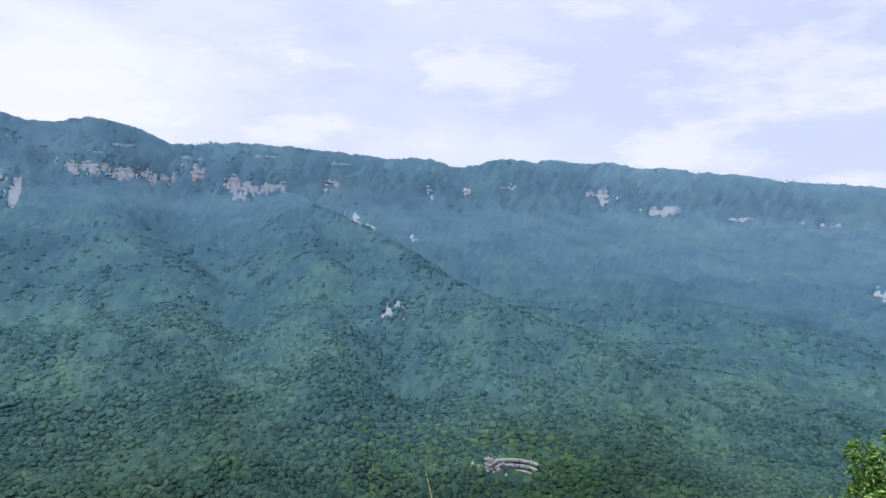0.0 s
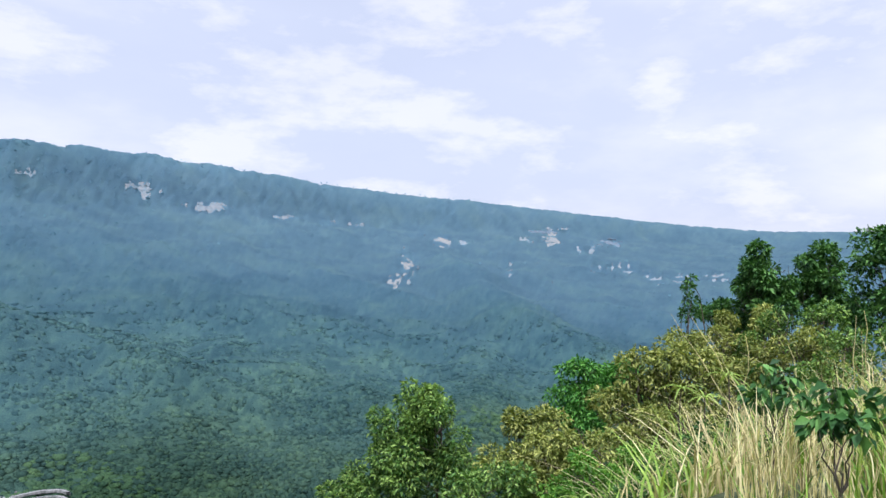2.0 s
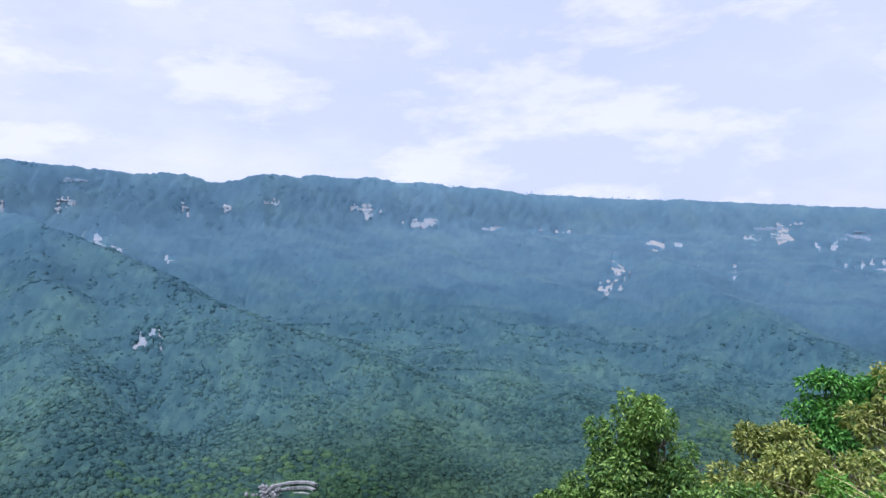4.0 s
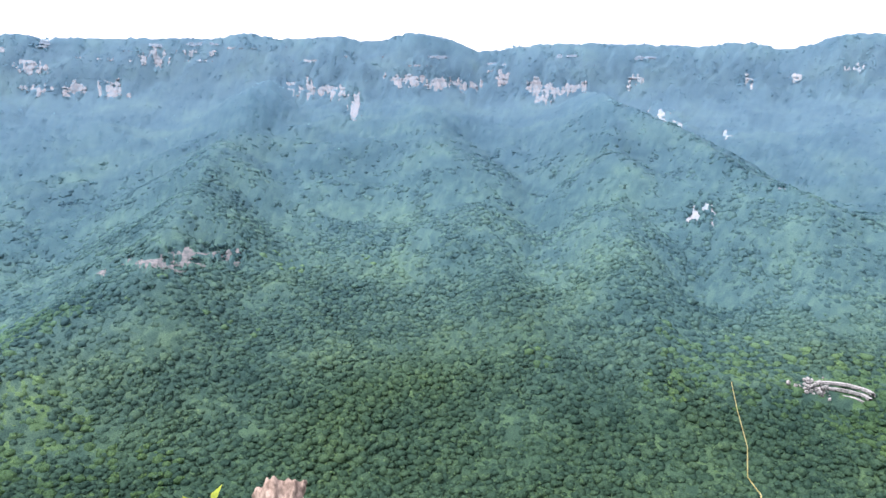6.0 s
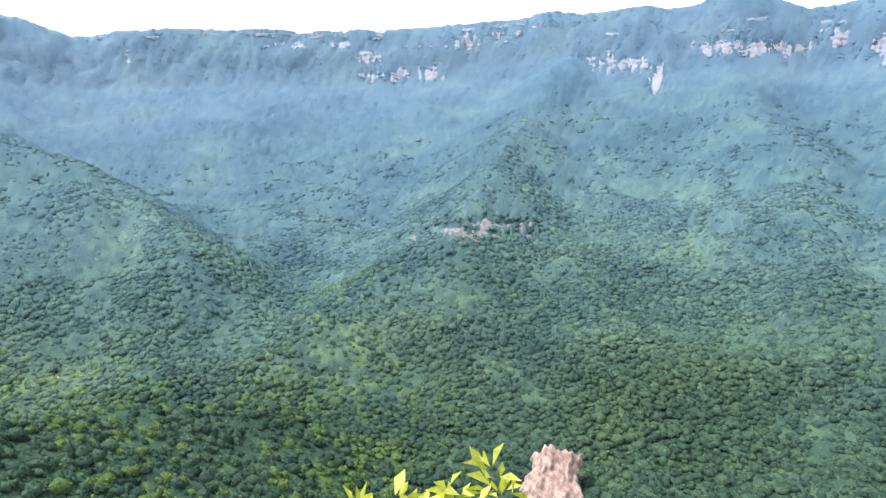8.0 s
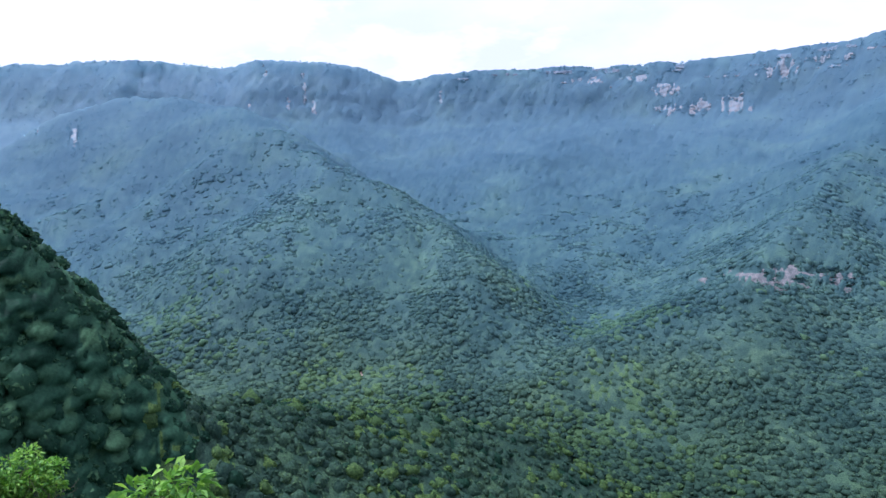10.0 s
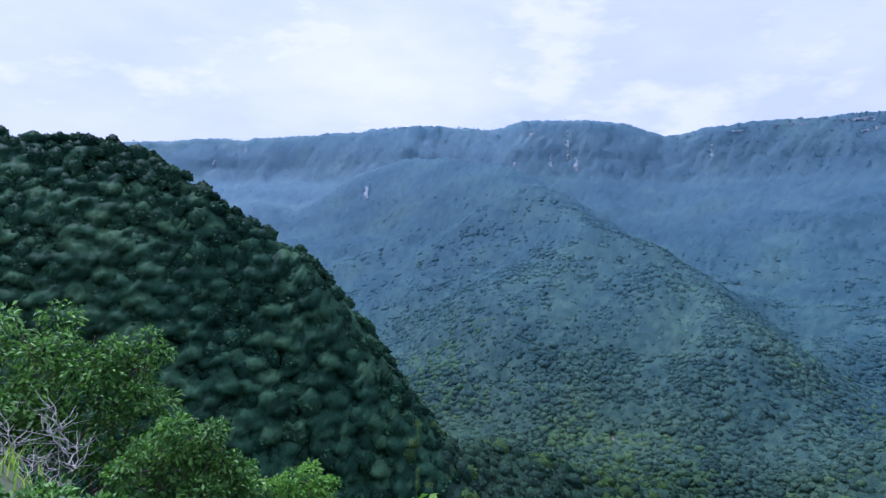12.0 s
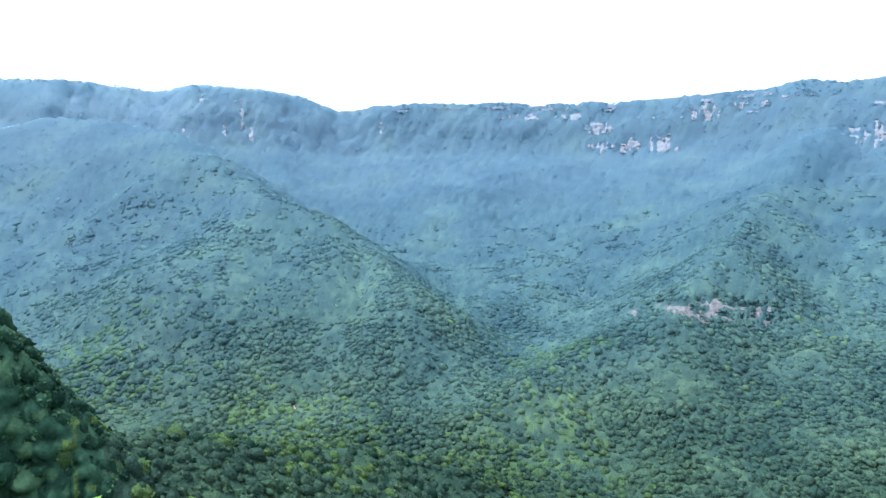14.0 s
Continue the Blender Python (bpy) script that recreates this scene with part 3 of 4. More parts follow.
def treetops(x, y, z, size, seed):
    """Close-set domed crowns of uneven height and breadth: height over the gaps in crown widths, and each tree's own number."""
    i, j, k = (np.floor(c / size).astype(np.int64) for c in (x, y, z))
    best, own = np.full(x.shape, -9.0), np.zeros(x.shape)
    for di in (-1, 0, 1):
        for dj in (-1, 0, 1):
            for dk in (-1, 0, 1):
                p, q = i + di, j + dj + 7919 * (k + dk)
                h = (p * 374761393 + q * 668265263 + seed * 974634777) & 0x7FFFFFFF
                h = ((h ^ (h >> 13)) * 1274126177) & 0x7FFFFFFF
                h = ((h ^ (h >> 15)) * 1103515245 + 12345) & 0x7FFFFFFF
                a, b, c, g = (h & 127) / 127.0, ((h >> 7) & 127) / 127.0, ((h >> 14) & 127) / 127.0, ((h >> 21) & 127) / 127.0
                d = ((i + di + 0.5 + 0.9 * (a - 0.5) - x / size) ** 2 + (j + dj + 0.5 + 0.9 * (b - 0.5) - y / size) ** 2 + (k + dk + 0.5 + 0.9 * (c - 0.5) - z / size) ** 2)
                up = 0.35 * g + 0.55 * (1 - (d / (0.24 + 0.32 * g)) ** 1.4)
                over = up > best
                best, own = np.where(over, up, best), np.where(over, (a * 7 + b * 5 + c * 3) % 1.0, own)
    return np.maximum(best, -0.6), own


def canopy(x, y, z):
    """Height of the leaf canopy over the land, and the number of the tree that makes it."""
    r = np.hypot(x, y)
    high, own = np.zeros(x.shape), np.zeros(x.shape)
    for size, seed, lo, hi, lift in ((6.4, 11, 0, 330, 0.95), (5.6, 21, 330, 760, 0.95), (7.0, 31, 760, 1350, 0.4), (10.0, 41, 1350, 9999, 0.38)):
        pick = (r >= lo) & (r < hi)
        if not pick.any():
            continue
        u, v, w = x[pick], y[pick], z[pick]
        bend = 0.2 * size
        top, mine = treetops(u + bend * fbm(u, v + w, size * 0.7, seed + 7, 2), v + bend * fbm(u + w, v, size * 0.7, seed + 8, 2), 1.45 * w, size, seed)
        drift = fbm(u, v + 0.7 * w, size * 4, seed + 50, 3)
        leafy = treetops(u, v, 1.3 * w, size * 0.3, seed + 60)[0] * 0.28 if hi < 800 else 0
        # crown relief shrinks with distance from the eye, softening contrast as haze would
        lift = lift * np.interp(r[pick], (0, 380, 620, 9999), (1, 1, 0.6, 0.6)) if hi == 760 else lift
        high[pick] = 3.0 + size * lift * (top + 0.3 * drift + leafy)
        own[pick] = mine
    return high, own


def crown_shape(rng, fine):
    """A lumpy broadleaf crown of unit breadth without its underside: vertices, triangles."""
    bm = bmesh.new()
    bmesh.ops.create_icosphere(bm, subdivisions=fine, radius=1.0)
    v = np.array([p.co[:] for p in bm.verts])
    f = np.array([[p.index for p in t.verts] for t in bm.faces])
    bm.free()
    lobes = rng.normal(size=(11 if fine > 2 else 6, 3))
    lobes[:, 2] = np.abs(lobes[:, 2]) - 0.25
    lobes /= np.linalg.norm(lobes, axis=1, keepdims=True)
    near = np.arccos(np.clip(v @ lobes.T, -1, 1))
    swell = np.clip(1 - (near / rng.uniform(0.5, 0.85, len(lobes))) ** 2, 0, 1)
    v = v * (0.7 + 0.34 * np.sqrt(swell).max(1) + rng.uniform(-0.05, 0.05, len(v)))[:, None]
    if fine == 1:
        v = v * rng.uniform(0.8, 1.3, (len(v), 1))
    v = v * (0.5, 0.5, 0.46)
    f = f[v[f][:, :, 2].mean(1) > -0.2]
    used, f = np.unique(f, return_inverse=True)
    return v[used], f.reshape(-1, 3)


def stands(rng, r0, r1, az0, az1, space, broad, fine, dome, deep):
    """Trees set about so far apart: vertices, triangles, and for each vertex its tree's number, haze and kind."""
    n = int(2 * r1 / space) + 2
    g = (np.arange(n) - n / 2) * space
    X, Y = np.meshgrid(g, g)
    shapes = [crown_shape(rng, fine) for k in range(9)]
    out = []
    for layer in range(3):
        x = (X + rng.uniform(-0.48, 0.48, X.shape) * space).ravel()
        y = (Y + rng.uniform(-0.48, 0.48, X.shape) * space).ravel()
        r, az = np.hypot(x, y), np.degrees(np.arctan2(x, y))
        keep = (r > r0) & (r < r1) & (az > az0) & (az < az1)
        x, y, r, az = x[keep], y[keep], r[keep], az[keep]
        i = np.clip(np.round(az - SIGHT_AZ[0]).astype(int), 0, len(SIGHT_AZ) - 1)
        j = np.clip(np.searchsorted(SIGHT_R, r), 0, len(SIGHT_R) - 1)
        keep = (SIGHT[i, j] > -deep) & (SIGHT_EL[i, j] > -34) & (r < rim_away(az) - 105)
        x, y, r, az = x[keep], y[keep], r[keep], az[keep]
        z = land(x, y)
        pitch = (land(x * (1 + 4 / r), y * (1 + 4 / r)) - land(x * (1 - 4 / r), y * (1 - 4 / r))) / 8
        keep = rng.uniform(0, 1, len(x)) < np.sqrt(1 + pitch * pitch) - layer
        for cx, cy, cr in CLEAR:
            keep &= (x - cx) ** 2 + (y - cy) ** 2 > (cr + 0.35 * broad) ** 2
        keep &= rng.uniform(0, 1, len(x)) > (r - 790) / 200
        depth = rock_mask(az, np.degrees(np.arctan2(z - EYE[2], r)), r)
        keep &= depth < -0.3
        x, y, r, az, z = x[keep], y[keep], r[keep], az[keep], z[keep]
        out.append((x, y, z, r, az))
    x, y, z, r, az = (np.concatenate(c) for c in zip(*out))
    own = rng.uniform(0, 1, len(x))
    wide = broad * (0.55 + 0.85 * rng.beta(1.5, 2.6, len(x)) + 0.3 * (own > 0.93))
    tall = wide * dome * rng.uniform(0.7, 1.25, len(x))
    lift = np.interp(dome, (0.2, 0.6), (2.7, 3.0)) + dome * broad * (0.16 * fbm(x, y, 40, 93, 2) + rng.uniform(-0.12, 0.2, len(x)))
    haze_share = haze_of(x, y, z, r, az)
    kind = stand_of(x, y, r, az, haze_share, own)
    # low crowns lie along the slope, tall ones stand upright
    tilt = np.interp(dome, (0.2, 0.9), (1.0, 0.35))
    gx, gy = tilt * (land(x + 4, y) - land(x - 4, y)) / 8, tilt * (land(x, y + 4) - land(x, y - 4)) / 8
    pick, spin = rng.randint(0, len(shapes), len(x)), rng.uniform(0, 6.28, len(x))
    made = []
    for k, (v, f) in enumerate(shapes):
        w = np.nonzero(pick == k)[0]
        c, s = np.cos(spin[w])[:, None], np.sin(spin[w])[:, None]
        vx = (v[:, 0] * c - v[:, 1] * s) * wide[w, None]
        vy = (v[:, 0] * s + v[:, 1] * c) * wide[w, None]
        vz = v[:, 2] * tall[w, None] + (z + lift)[w, None] + gx[w, None] * vx + gy[w, None] * vy
        made.append((np.stack([vx + x[w, None], vy + y[w, None], vz], -1), f, own[w], haze_share[w], kind[w]))
    return made


def bare_score(az, el, a, e, w, h, d, stone):
    """How far inside a rock face each line of sight falls; below 0 it is wooded."""
    u, v = (az - a) * d / 57.3 / (w / 2), (el - e) * d / 57.3 / (h / 2)
    if stone == faint_rock:
        ragged = 0.5 * fbm(az * 9, el * 5, 7, 71, 3) + 0.8 * fbm(az * 8, el * 60, 7, 73, 3) + 0.6 * fbm(az * 30, el * 10, 7, 75, 2) - 0.1
    elif stone == grey_rock:
        ragged = 1.1 * fbm(az * 7, el * 48, 7, 77, 3) + 0.5 * fbm(az * 40, el * 90, 7, 78, 2)
    else:
        ragged = 0.6 * fbm(az * 9, el * 5, 7, 71, 3) + 0.75 * fbm(az * 14, el * 50, 7, 73, 3) + 1.0 * fbm(az * 44, el * 11, 7, 75, 2) + 0.45 * fbm(az * 60, el * 110, 7, 79, 2) - 0.12
    return 0.8 - u * u - v * v + ragged * (0.55 if stone == ochre_rock else 1.0)


def rock_mask(az, el, r):
    """How far each place lies inside the nearest rock face."""
    depth = np.full(az.shape, -9.0)
    for a, e, w, h, stone, _ in ROCKS:
        d = hit(a, e)
        near = np.nonzero((np.abs(az - a) < 60 * w / d) & (np.abs(el - e) < 60 * h / d) & (np.abs(r - d) < 130))
        depth[near] = np.maximum(depth[near], bare_score(az[near], el[near], a, e, w, h, d, stone))
    return depth


def rock_faces():
    """Bare rock, bedded and jointed, that stands out of the wooded slope; what hangs together is one outcrop."""
    for a, e, w, h, stone, label in ROCKS:
        d = hit(a, e)
        fw, fh = 57.3 * w / d * 0.75, 57.3 * h / d * 0.8
        nu, nv = int(np.clip(2 * fw / 0.05, 12, 110)), int(np.clip(2 * fh / 0.055, 10, 48))
        az, el = np.meshgrid(np.linspace(a - fw, a + fw, nu), np.linspace(e - fh, e + fh, nv), indexing="ij")
        R = np.arange(max(d - 160, 60), d + 160, 4.0)
        A = np.radians(az[:, 0])[:, None]
        up = np.degrees(np.arctan2(land(R * np.sin(A), R * np.cos(A)) - EYE[2], R))
        up = np.maximum.accumulate(up, axis=1) + np.arange(len(R)) * 1e-6
        r = np.stack([np.interp(el[k], up[k], R) for k in range(nu)])
        score = bare_score(az, el, a, e, w, h, d, stone)
        x, y = r * np.sin(np.radians(az)), r * np.cos(np.radians(az))
        z = EYE[2] + r * np.tan(np.radians(el))
        jag = 2.6 * fbm(x + y, z * 0.4, 14, 61, 4, True) + 1.6 * fbm(z * 1.3, z * 0, 6, 62, 3)
        out = (np.interp(d, (900, 1250), (3.6, 1.7)) + 0.5 * jag * np.clip(score * 2, 0, 1)) * np.clip(d / 900, 0.5, 1.3)
        verts = np.stack([x * (1 - out / r), y * (1 - out / r), z], -1).reshape(-1, 3)
        idx = np.arange(nu * nv).reshape(nu, nv)
        quads = np.stack([idx[:-1, :-1], idx[1:, :-1], idx[1:, 1:], idx[:-1, 1:]], -1).reshape(-1, 4)
        left = {int(i) for i in np.nonzero((score.ravel()[quads] > 0).sum(1) >= 3)[0]}
        while left:
            start = left.pop()
            lump, queue = [start], [start]
            while queue:
                i = queue.pop()
                for j in (i - 1, i + 1, i - nv + 1, i + nv - 1):
                    if j in left:
                        left.discard(j)
                        lump.append(j)
                        queue.append(j)
            if len(lump) < (40 if stone == faint_rock else 8):
                continue
            used, f = np.unique(quads[lump], return_inverse=True)
            front = verts[used]
            f, n = f.reshape(-1, 4), len(used)
            base = front[front[:, 2].argmin()]
            # the sides run back into the slope
            edges = collections.Counter(tuple(sorted(p)) for q in f for p in zip(q, np.roll(q, -1)))
            side = np.array([(p, q, q + n, p + n) for (p, q), k in edges.items() if k == 1])
            back = front * (1 + 7.0 / d) - (0, 0, 0.5)
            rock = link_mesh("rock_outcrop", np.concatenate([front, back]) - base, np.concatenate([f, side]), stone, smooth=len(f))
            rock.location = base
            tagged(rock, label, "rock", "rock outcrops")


rock_faces()


def woods_grid():
    """Azimuths and distances of the sheet of undergrowth, closer where the camera sees the land."""
    rows = 331
    lines = np.zeros((len(SIGHT_AZ), rows))
    for k, a in enumerate(SIGHT_AZ):
        end = rim_away(a) + 45
        step = np.abs(np.diff(SIGHT_EL[k])) * np.where(SIGHT[k, 1:] >= -0.6, 1.0, 0.06) + 57.3 * np.diff(SIGHT_R) / SIGHT_R[1:] * 0.05
        step = np.where(SIGHT_R[1:] < end, step, 0)
        run = np.concatenate([[0], np.cumsum(step)])
        run += np.arange(len(run)) * 1e-9
        lines[k] = np.interp(np.linspace(0, np.interp(end, SIGHT_R, run), rows), run, SIGHT_R)
    pad = np.pad(lines, ((2, 2), (0, 0)), mode="edge")
    lines = sum(w * pad[i:i + len(SIGHT_AZ)] for i, w in enumerate((0.1, 0.2, 0.4, 0.2, 0.1)))
    az = np.linspace(-136.5, 78.5, 1823)
    f = np.interp(az, SIGHT_AZ, np.arange(len(SIGHT_AZ)))
    i = np.clip(f.astype(int), 0, len(SIGHT_AZ) - 2)
    t = (f - i)[:, None]
    return np.repeat(az[:, None], rows, 1), lines[i] * (1 - t) + lines[i + 1] * t


def haze_of(x, y, z, r, az):
    """Haze for the leaf colour, 0 near the eye to 1 far off: by distance, height and azimuth."""
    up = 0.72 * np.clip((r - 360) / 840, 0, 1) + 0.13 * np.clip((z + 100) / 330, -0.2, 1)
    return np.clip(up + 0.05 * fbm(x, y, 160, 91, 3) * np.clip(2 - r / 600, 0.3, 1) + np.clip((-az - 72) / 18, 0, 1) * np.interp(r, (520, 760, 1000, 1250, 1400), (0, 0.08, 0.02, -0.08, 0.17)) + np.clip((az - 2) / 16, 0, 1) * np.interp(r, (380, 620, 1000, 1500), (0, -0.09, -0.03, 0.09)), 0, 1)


def stand_of(x, y, r, az, haze_share, own):
    """The group of trees at each place: a haze belt, the near hill's (6), young growth (7) or the near ridge's (8)."""
    kind = np.digitize(haze_share, [b[1] for b in BELTS[:-1]])
    kind[(az < -98.3 - 4 * (r > 262)) & (r < 430)] = 6
    kind[(r < 365) & (az > -100.5) & (az < -58) & (own < 0.1)] = 6
    kind[(r < 375) & (az > -101.5) & (az < -56) & (own > 0.25) & (fbm(x, y, 60, 97, 3) + 1.3 * (own - 0.5) > 0.0)] = 8
    kind[(kind < 3) & (r < 640) & (r > 330) & (fbm(x, y, 120, 95, 3) + 0.9 * (own - 0.5) > 0.6)] = 7
    return kind


def sprays(rng, v, f, tree, up, kin, each, size, loose):
    """Leafy sprays that stand out of the crowns, each with its tree's haze, kind and, about, its number."""
    n = each * len(v)
    t, k = np.repeat(np.arange(len(v)), each), rng.randint(0, len(f), n)
    c3 = v[t[:, None], f[k]]
    c = (c3 * rng.dirichlet((1, 1, 1), n)[:, :, None]).sum(1)
    nrm = np.cross(c3[:, 1] - c3[:, 0], c3[:, 2] - c3[:, 0])
    nrm = nrm / np.linalg.norm(nrm, axis=1, keepdims=True) + rng.normal(size=c.shape) * loose + (0, 0, 0.2)
    nrm /= np.linalg.norm(nrm, axis=1, keepdims=True)
    a = np.cross(nrm, rng.normal(size=c.shape))
    a /= np.linalg.norm(a, axis=1, keepdims=True)
    b = np.cross(nrm, a)
    s = (size * rng.uniform(0.5, 1.4, n))[:, None]
    c = c + nrm * s * 0.3
    corners = np.stack([c - a * s, c - b * s * 0.7 - nrm * s * 0.2, c + a * s, c + b * s * 0.7 - nrm * s * 0.2], 1)
    return corners, kin[t], up[t], np.clip(tree[t] + rng.normal(0.04, 0.4 * loose, n), 0, 1)


def plant_woods():
    rng = np.random.RandomState(77)
    az, r = woods_grid()
    x, y = r * np.sin(np.radians(az)), r * np.cos(np.radians(az))
    z = land(x, y)
    top, own = canopy(x, y, z)
    el = np.degrees(np.arctan2(z - EYE[2], r))
    depth = rock_mask(az, el, r)
    bare = depth > 0
    steep = np.clip(np.gradient(z, axis=1) / np.maximum(np.gradient(r, axis=1), 0.3), -0.5, 2.2)
    tip = 1 / np.sqrt(1 + steep * steep)
    push = np.where(bare, 0, steep * tip * np.clip(top - 3, -4, 12))
    top = np.where(bare, 0.6, 3 + tip * (top - 3) * np.clip(0.1 - 1.3 * depth, 0.1, 1))
    for cx, cy, cr in CLEAR:
        away = np.hypot(x - cx, y - cy) - cr
        top = np.where(away < 6, np.minimum(top, 0.2 + 1.3 * np.maximum(away, 0)), top)
    grid = np.stack([x * (1 - push / r), y * (1 - push / r), z + top], -1)
    verts = grid.reshape(-1, 3)
    sunk = ~bare & (r > 150) & (r < 1000) & (r < rim_away(az) - 110)
    low = z + np.interp(r, (345, 600, 800, 1000), (3.3, 3.5, 3.6, 3.6)) + 0.5 * fbm(x, y, 14, 64, 2)
    rise = np.clip((r - 760) / 220, 0, 1)
    grid[sunk, 2] = (low + rise * (z + top - low))[sunk]
    haze_share = haze_of(x, y, z, r, az)
    stand = stand_of(x, y, r, az, haze_share, own)
    na, nr = az.shape
    idx = np.arange(na * nr).reshape(na, nr)
    wide = idx[::2, ::2]
    sheet = np.stack([wide[:-1, :-1], wide[1:, :-1], wide[1:, 1:], wide[:-1, 1:]], -1).reshape(-1, 4)
    sheet_kind = stand.ravel()[sheet].min(1)
    # leafy sprays all over the crowns, following their domes
    du, dv = np.gradient(grid, axis=0), np.gradient(grid, axis=1)
    dome = np.cross(dv, du)
    dome /= np.maximum(np.linalg.norm(dome, axis=2, keepdims=True), 1e-9)
    dome = (dome * np.sign(dome[:, :, 2:] + 1e-9)).reshape(-1, 3)
    n = 420000
    i, j = rng.randint(0, na - 1, n), rng.randint(0, nr - 1, n)
    lip = bare[:-1, :-1].astype(int) + bare[1:, :-1] + bare[:-1, 1:] + bare[1:, 1:]
    edge = np.argwhere((lip > 0) & (lip < 4)).repeat(2, 0)
    i, j, lipped = np.append(i, edge[:, 0]), np.append(j, edge[:, 1]), np.arange(n + len(edge)) >= n
    chance = rng.uniform(0, 1, len(i))
    keep = ~bare[i, j] & (top[i, j] > 1.6) & (~sunk[i, j] & (r[i, j] < 400) | (chance < 0.7 * np.clip((r[i, j] - 780) / 200, 0, 1))) | lipped | (chance < 0.06) & bare[i, j]
    i, j = i[keep], j[keep]
    n = len(i)
    a, b = rng.uniform(0, 1, (n, 1)), rng.uniform(0, 1, (n, 1))
    c = (grid[i, j] * (1 - a) + grid[i + 1, j] * a) * (1 - b) + (grid[i, j + 1] * (1 - a) + grid[i + 1, j + 1] * a) * b
    at = idx[i, j]
    far = r.ravel()[at]
    loose = np.interp(far, (250, 345, 860, 1200), (0.75, 0.7, 0.2, 0.2))[:, None]
    nrm = dome[at] + rng.normal(size=(n, 3)) * loose + (0, 0, 0.15)
    nrm /= np.linalg.norm(nrm, axis=1, keepdims=True)
    t = np.cross(nrm, rng.normal(size=(n, 3)))
    t /= np.linalg.norm(t, axis=1, keepdims=True)
    w = np.cross(nrm, t)
    s = (np.interp(far, (200, 450, 900, 1600), (0.6, 1.05, 1.9, 3.0)) * rng.uniform(0.5, 1.4, n))[:, None]
    c = c + nrm * s * rng.uniform(0.0, 0.6, (n, 1)) * loose * 1.6
    corners = np.stack([c - t * s, c - w * s * 0.7 - nrm * s * 0.2, c + t * s, c + w * s * 0.7 - nrm * s * 0.2], 1)
    leafy = [(corners, stand.ravel()[at], haze_share.ravel()[at], np.clip(own.ravel()[at] + rng.normal(0, 0.16, n), 0, 1))]
    # broad crowns on the valley side, with sprays of their own
    crowns = []
    # domes get flatter zone by zone, so far crowns show less shade, like haze
    for p, each, size, core_shade in (((200, 350, -137, -97.5, 4.6, 7.4, 1, 0.95, 0.8), 48, 0.75, 0.35), ((150, 345, -97.5, 70, 4.3, 7.2, 1, 0.95, 0.8), 38, 0.85, 0.55), ((345, 480, -112, 70, 4.2, 6.8, 1, 0.85, 0.6), 16, 0.95, 0.65), ((480, 600, -112, 72, 3.9, 7.0, 1, 0.62, 0.5), 7, 1.2, 0.85), ((600, 720, -112, 72, 4.2, 7.8, 1, 0.4, 0.4), 4, 1.4, 0.95), ((720, 1000, -125, 73, 4.9, 8.8, 1, 0.26, 0.35), 3, 1.6, 1.0)):
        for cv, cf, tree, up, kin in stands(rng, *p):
            # crown bodies take a darker tone: shade behind the sprays, put into colour
            crowns.append((cv, cf, tree * core_shade, up, kin))
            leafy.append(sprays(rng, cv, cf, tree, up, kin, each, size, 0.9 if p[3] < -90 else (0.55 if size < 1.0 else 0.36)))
    kinds = [(b[0], woods_leaf, b[2]) for b in BELTS] + [("hillside_woods", hill_leaf, "dark green broadleaf trees covering the near hill"), ("young_woods", young_woods_leaf, "bright yellow-green young forest in patches on the slopes"), ("ridge_woods", ridge_leaf, "yellow-green broadleaf trees on the near ridge, colour brightened as if sunlit")]
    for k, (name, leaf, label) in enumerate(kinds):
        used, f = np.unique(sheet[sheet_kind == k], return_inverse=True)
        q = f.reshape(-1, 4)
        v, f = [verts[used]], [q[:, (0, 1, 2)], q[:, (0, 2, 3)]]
        number, high, n = [own.ravel()[used]], [haze_share.ravel()[used]], len(used)
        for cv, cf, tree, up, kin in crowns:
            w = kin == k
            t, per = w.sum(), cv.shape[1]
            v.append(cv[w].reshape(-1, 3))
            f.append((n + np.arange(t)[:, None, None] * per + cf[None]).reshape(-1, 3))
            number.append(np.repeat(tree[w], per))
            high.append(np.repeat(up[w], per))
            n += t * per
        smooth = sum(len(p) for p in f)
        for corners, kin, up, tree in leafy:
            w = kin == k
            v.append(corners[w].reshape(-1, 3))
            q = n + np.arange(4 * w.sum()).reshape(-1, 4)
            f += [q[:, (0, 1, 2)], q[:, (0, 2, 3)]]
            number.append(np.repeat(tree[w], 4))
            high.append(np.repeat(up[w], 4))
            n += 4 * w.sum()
        fields = (("tree", np.concatenate(number)), ("haze_share", np.concatenate(high)))
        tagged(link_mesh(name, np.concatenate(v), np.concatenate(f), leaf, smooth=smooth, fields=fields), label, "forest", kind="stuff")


plant_woods()


def join(meshes):
    vs, fs, n = [], [], 0
    for v, f in meshes:
        vs.append(v)
        fs.append(f + n)
        n += len(v)
    return np.concatenate(vs), np.concatenate(fs)


# ---------------------------------------------------------------- plants near the lookout
def ground_z(x, y):
    return float(land(np.array([x]), np.array([y]))[0])


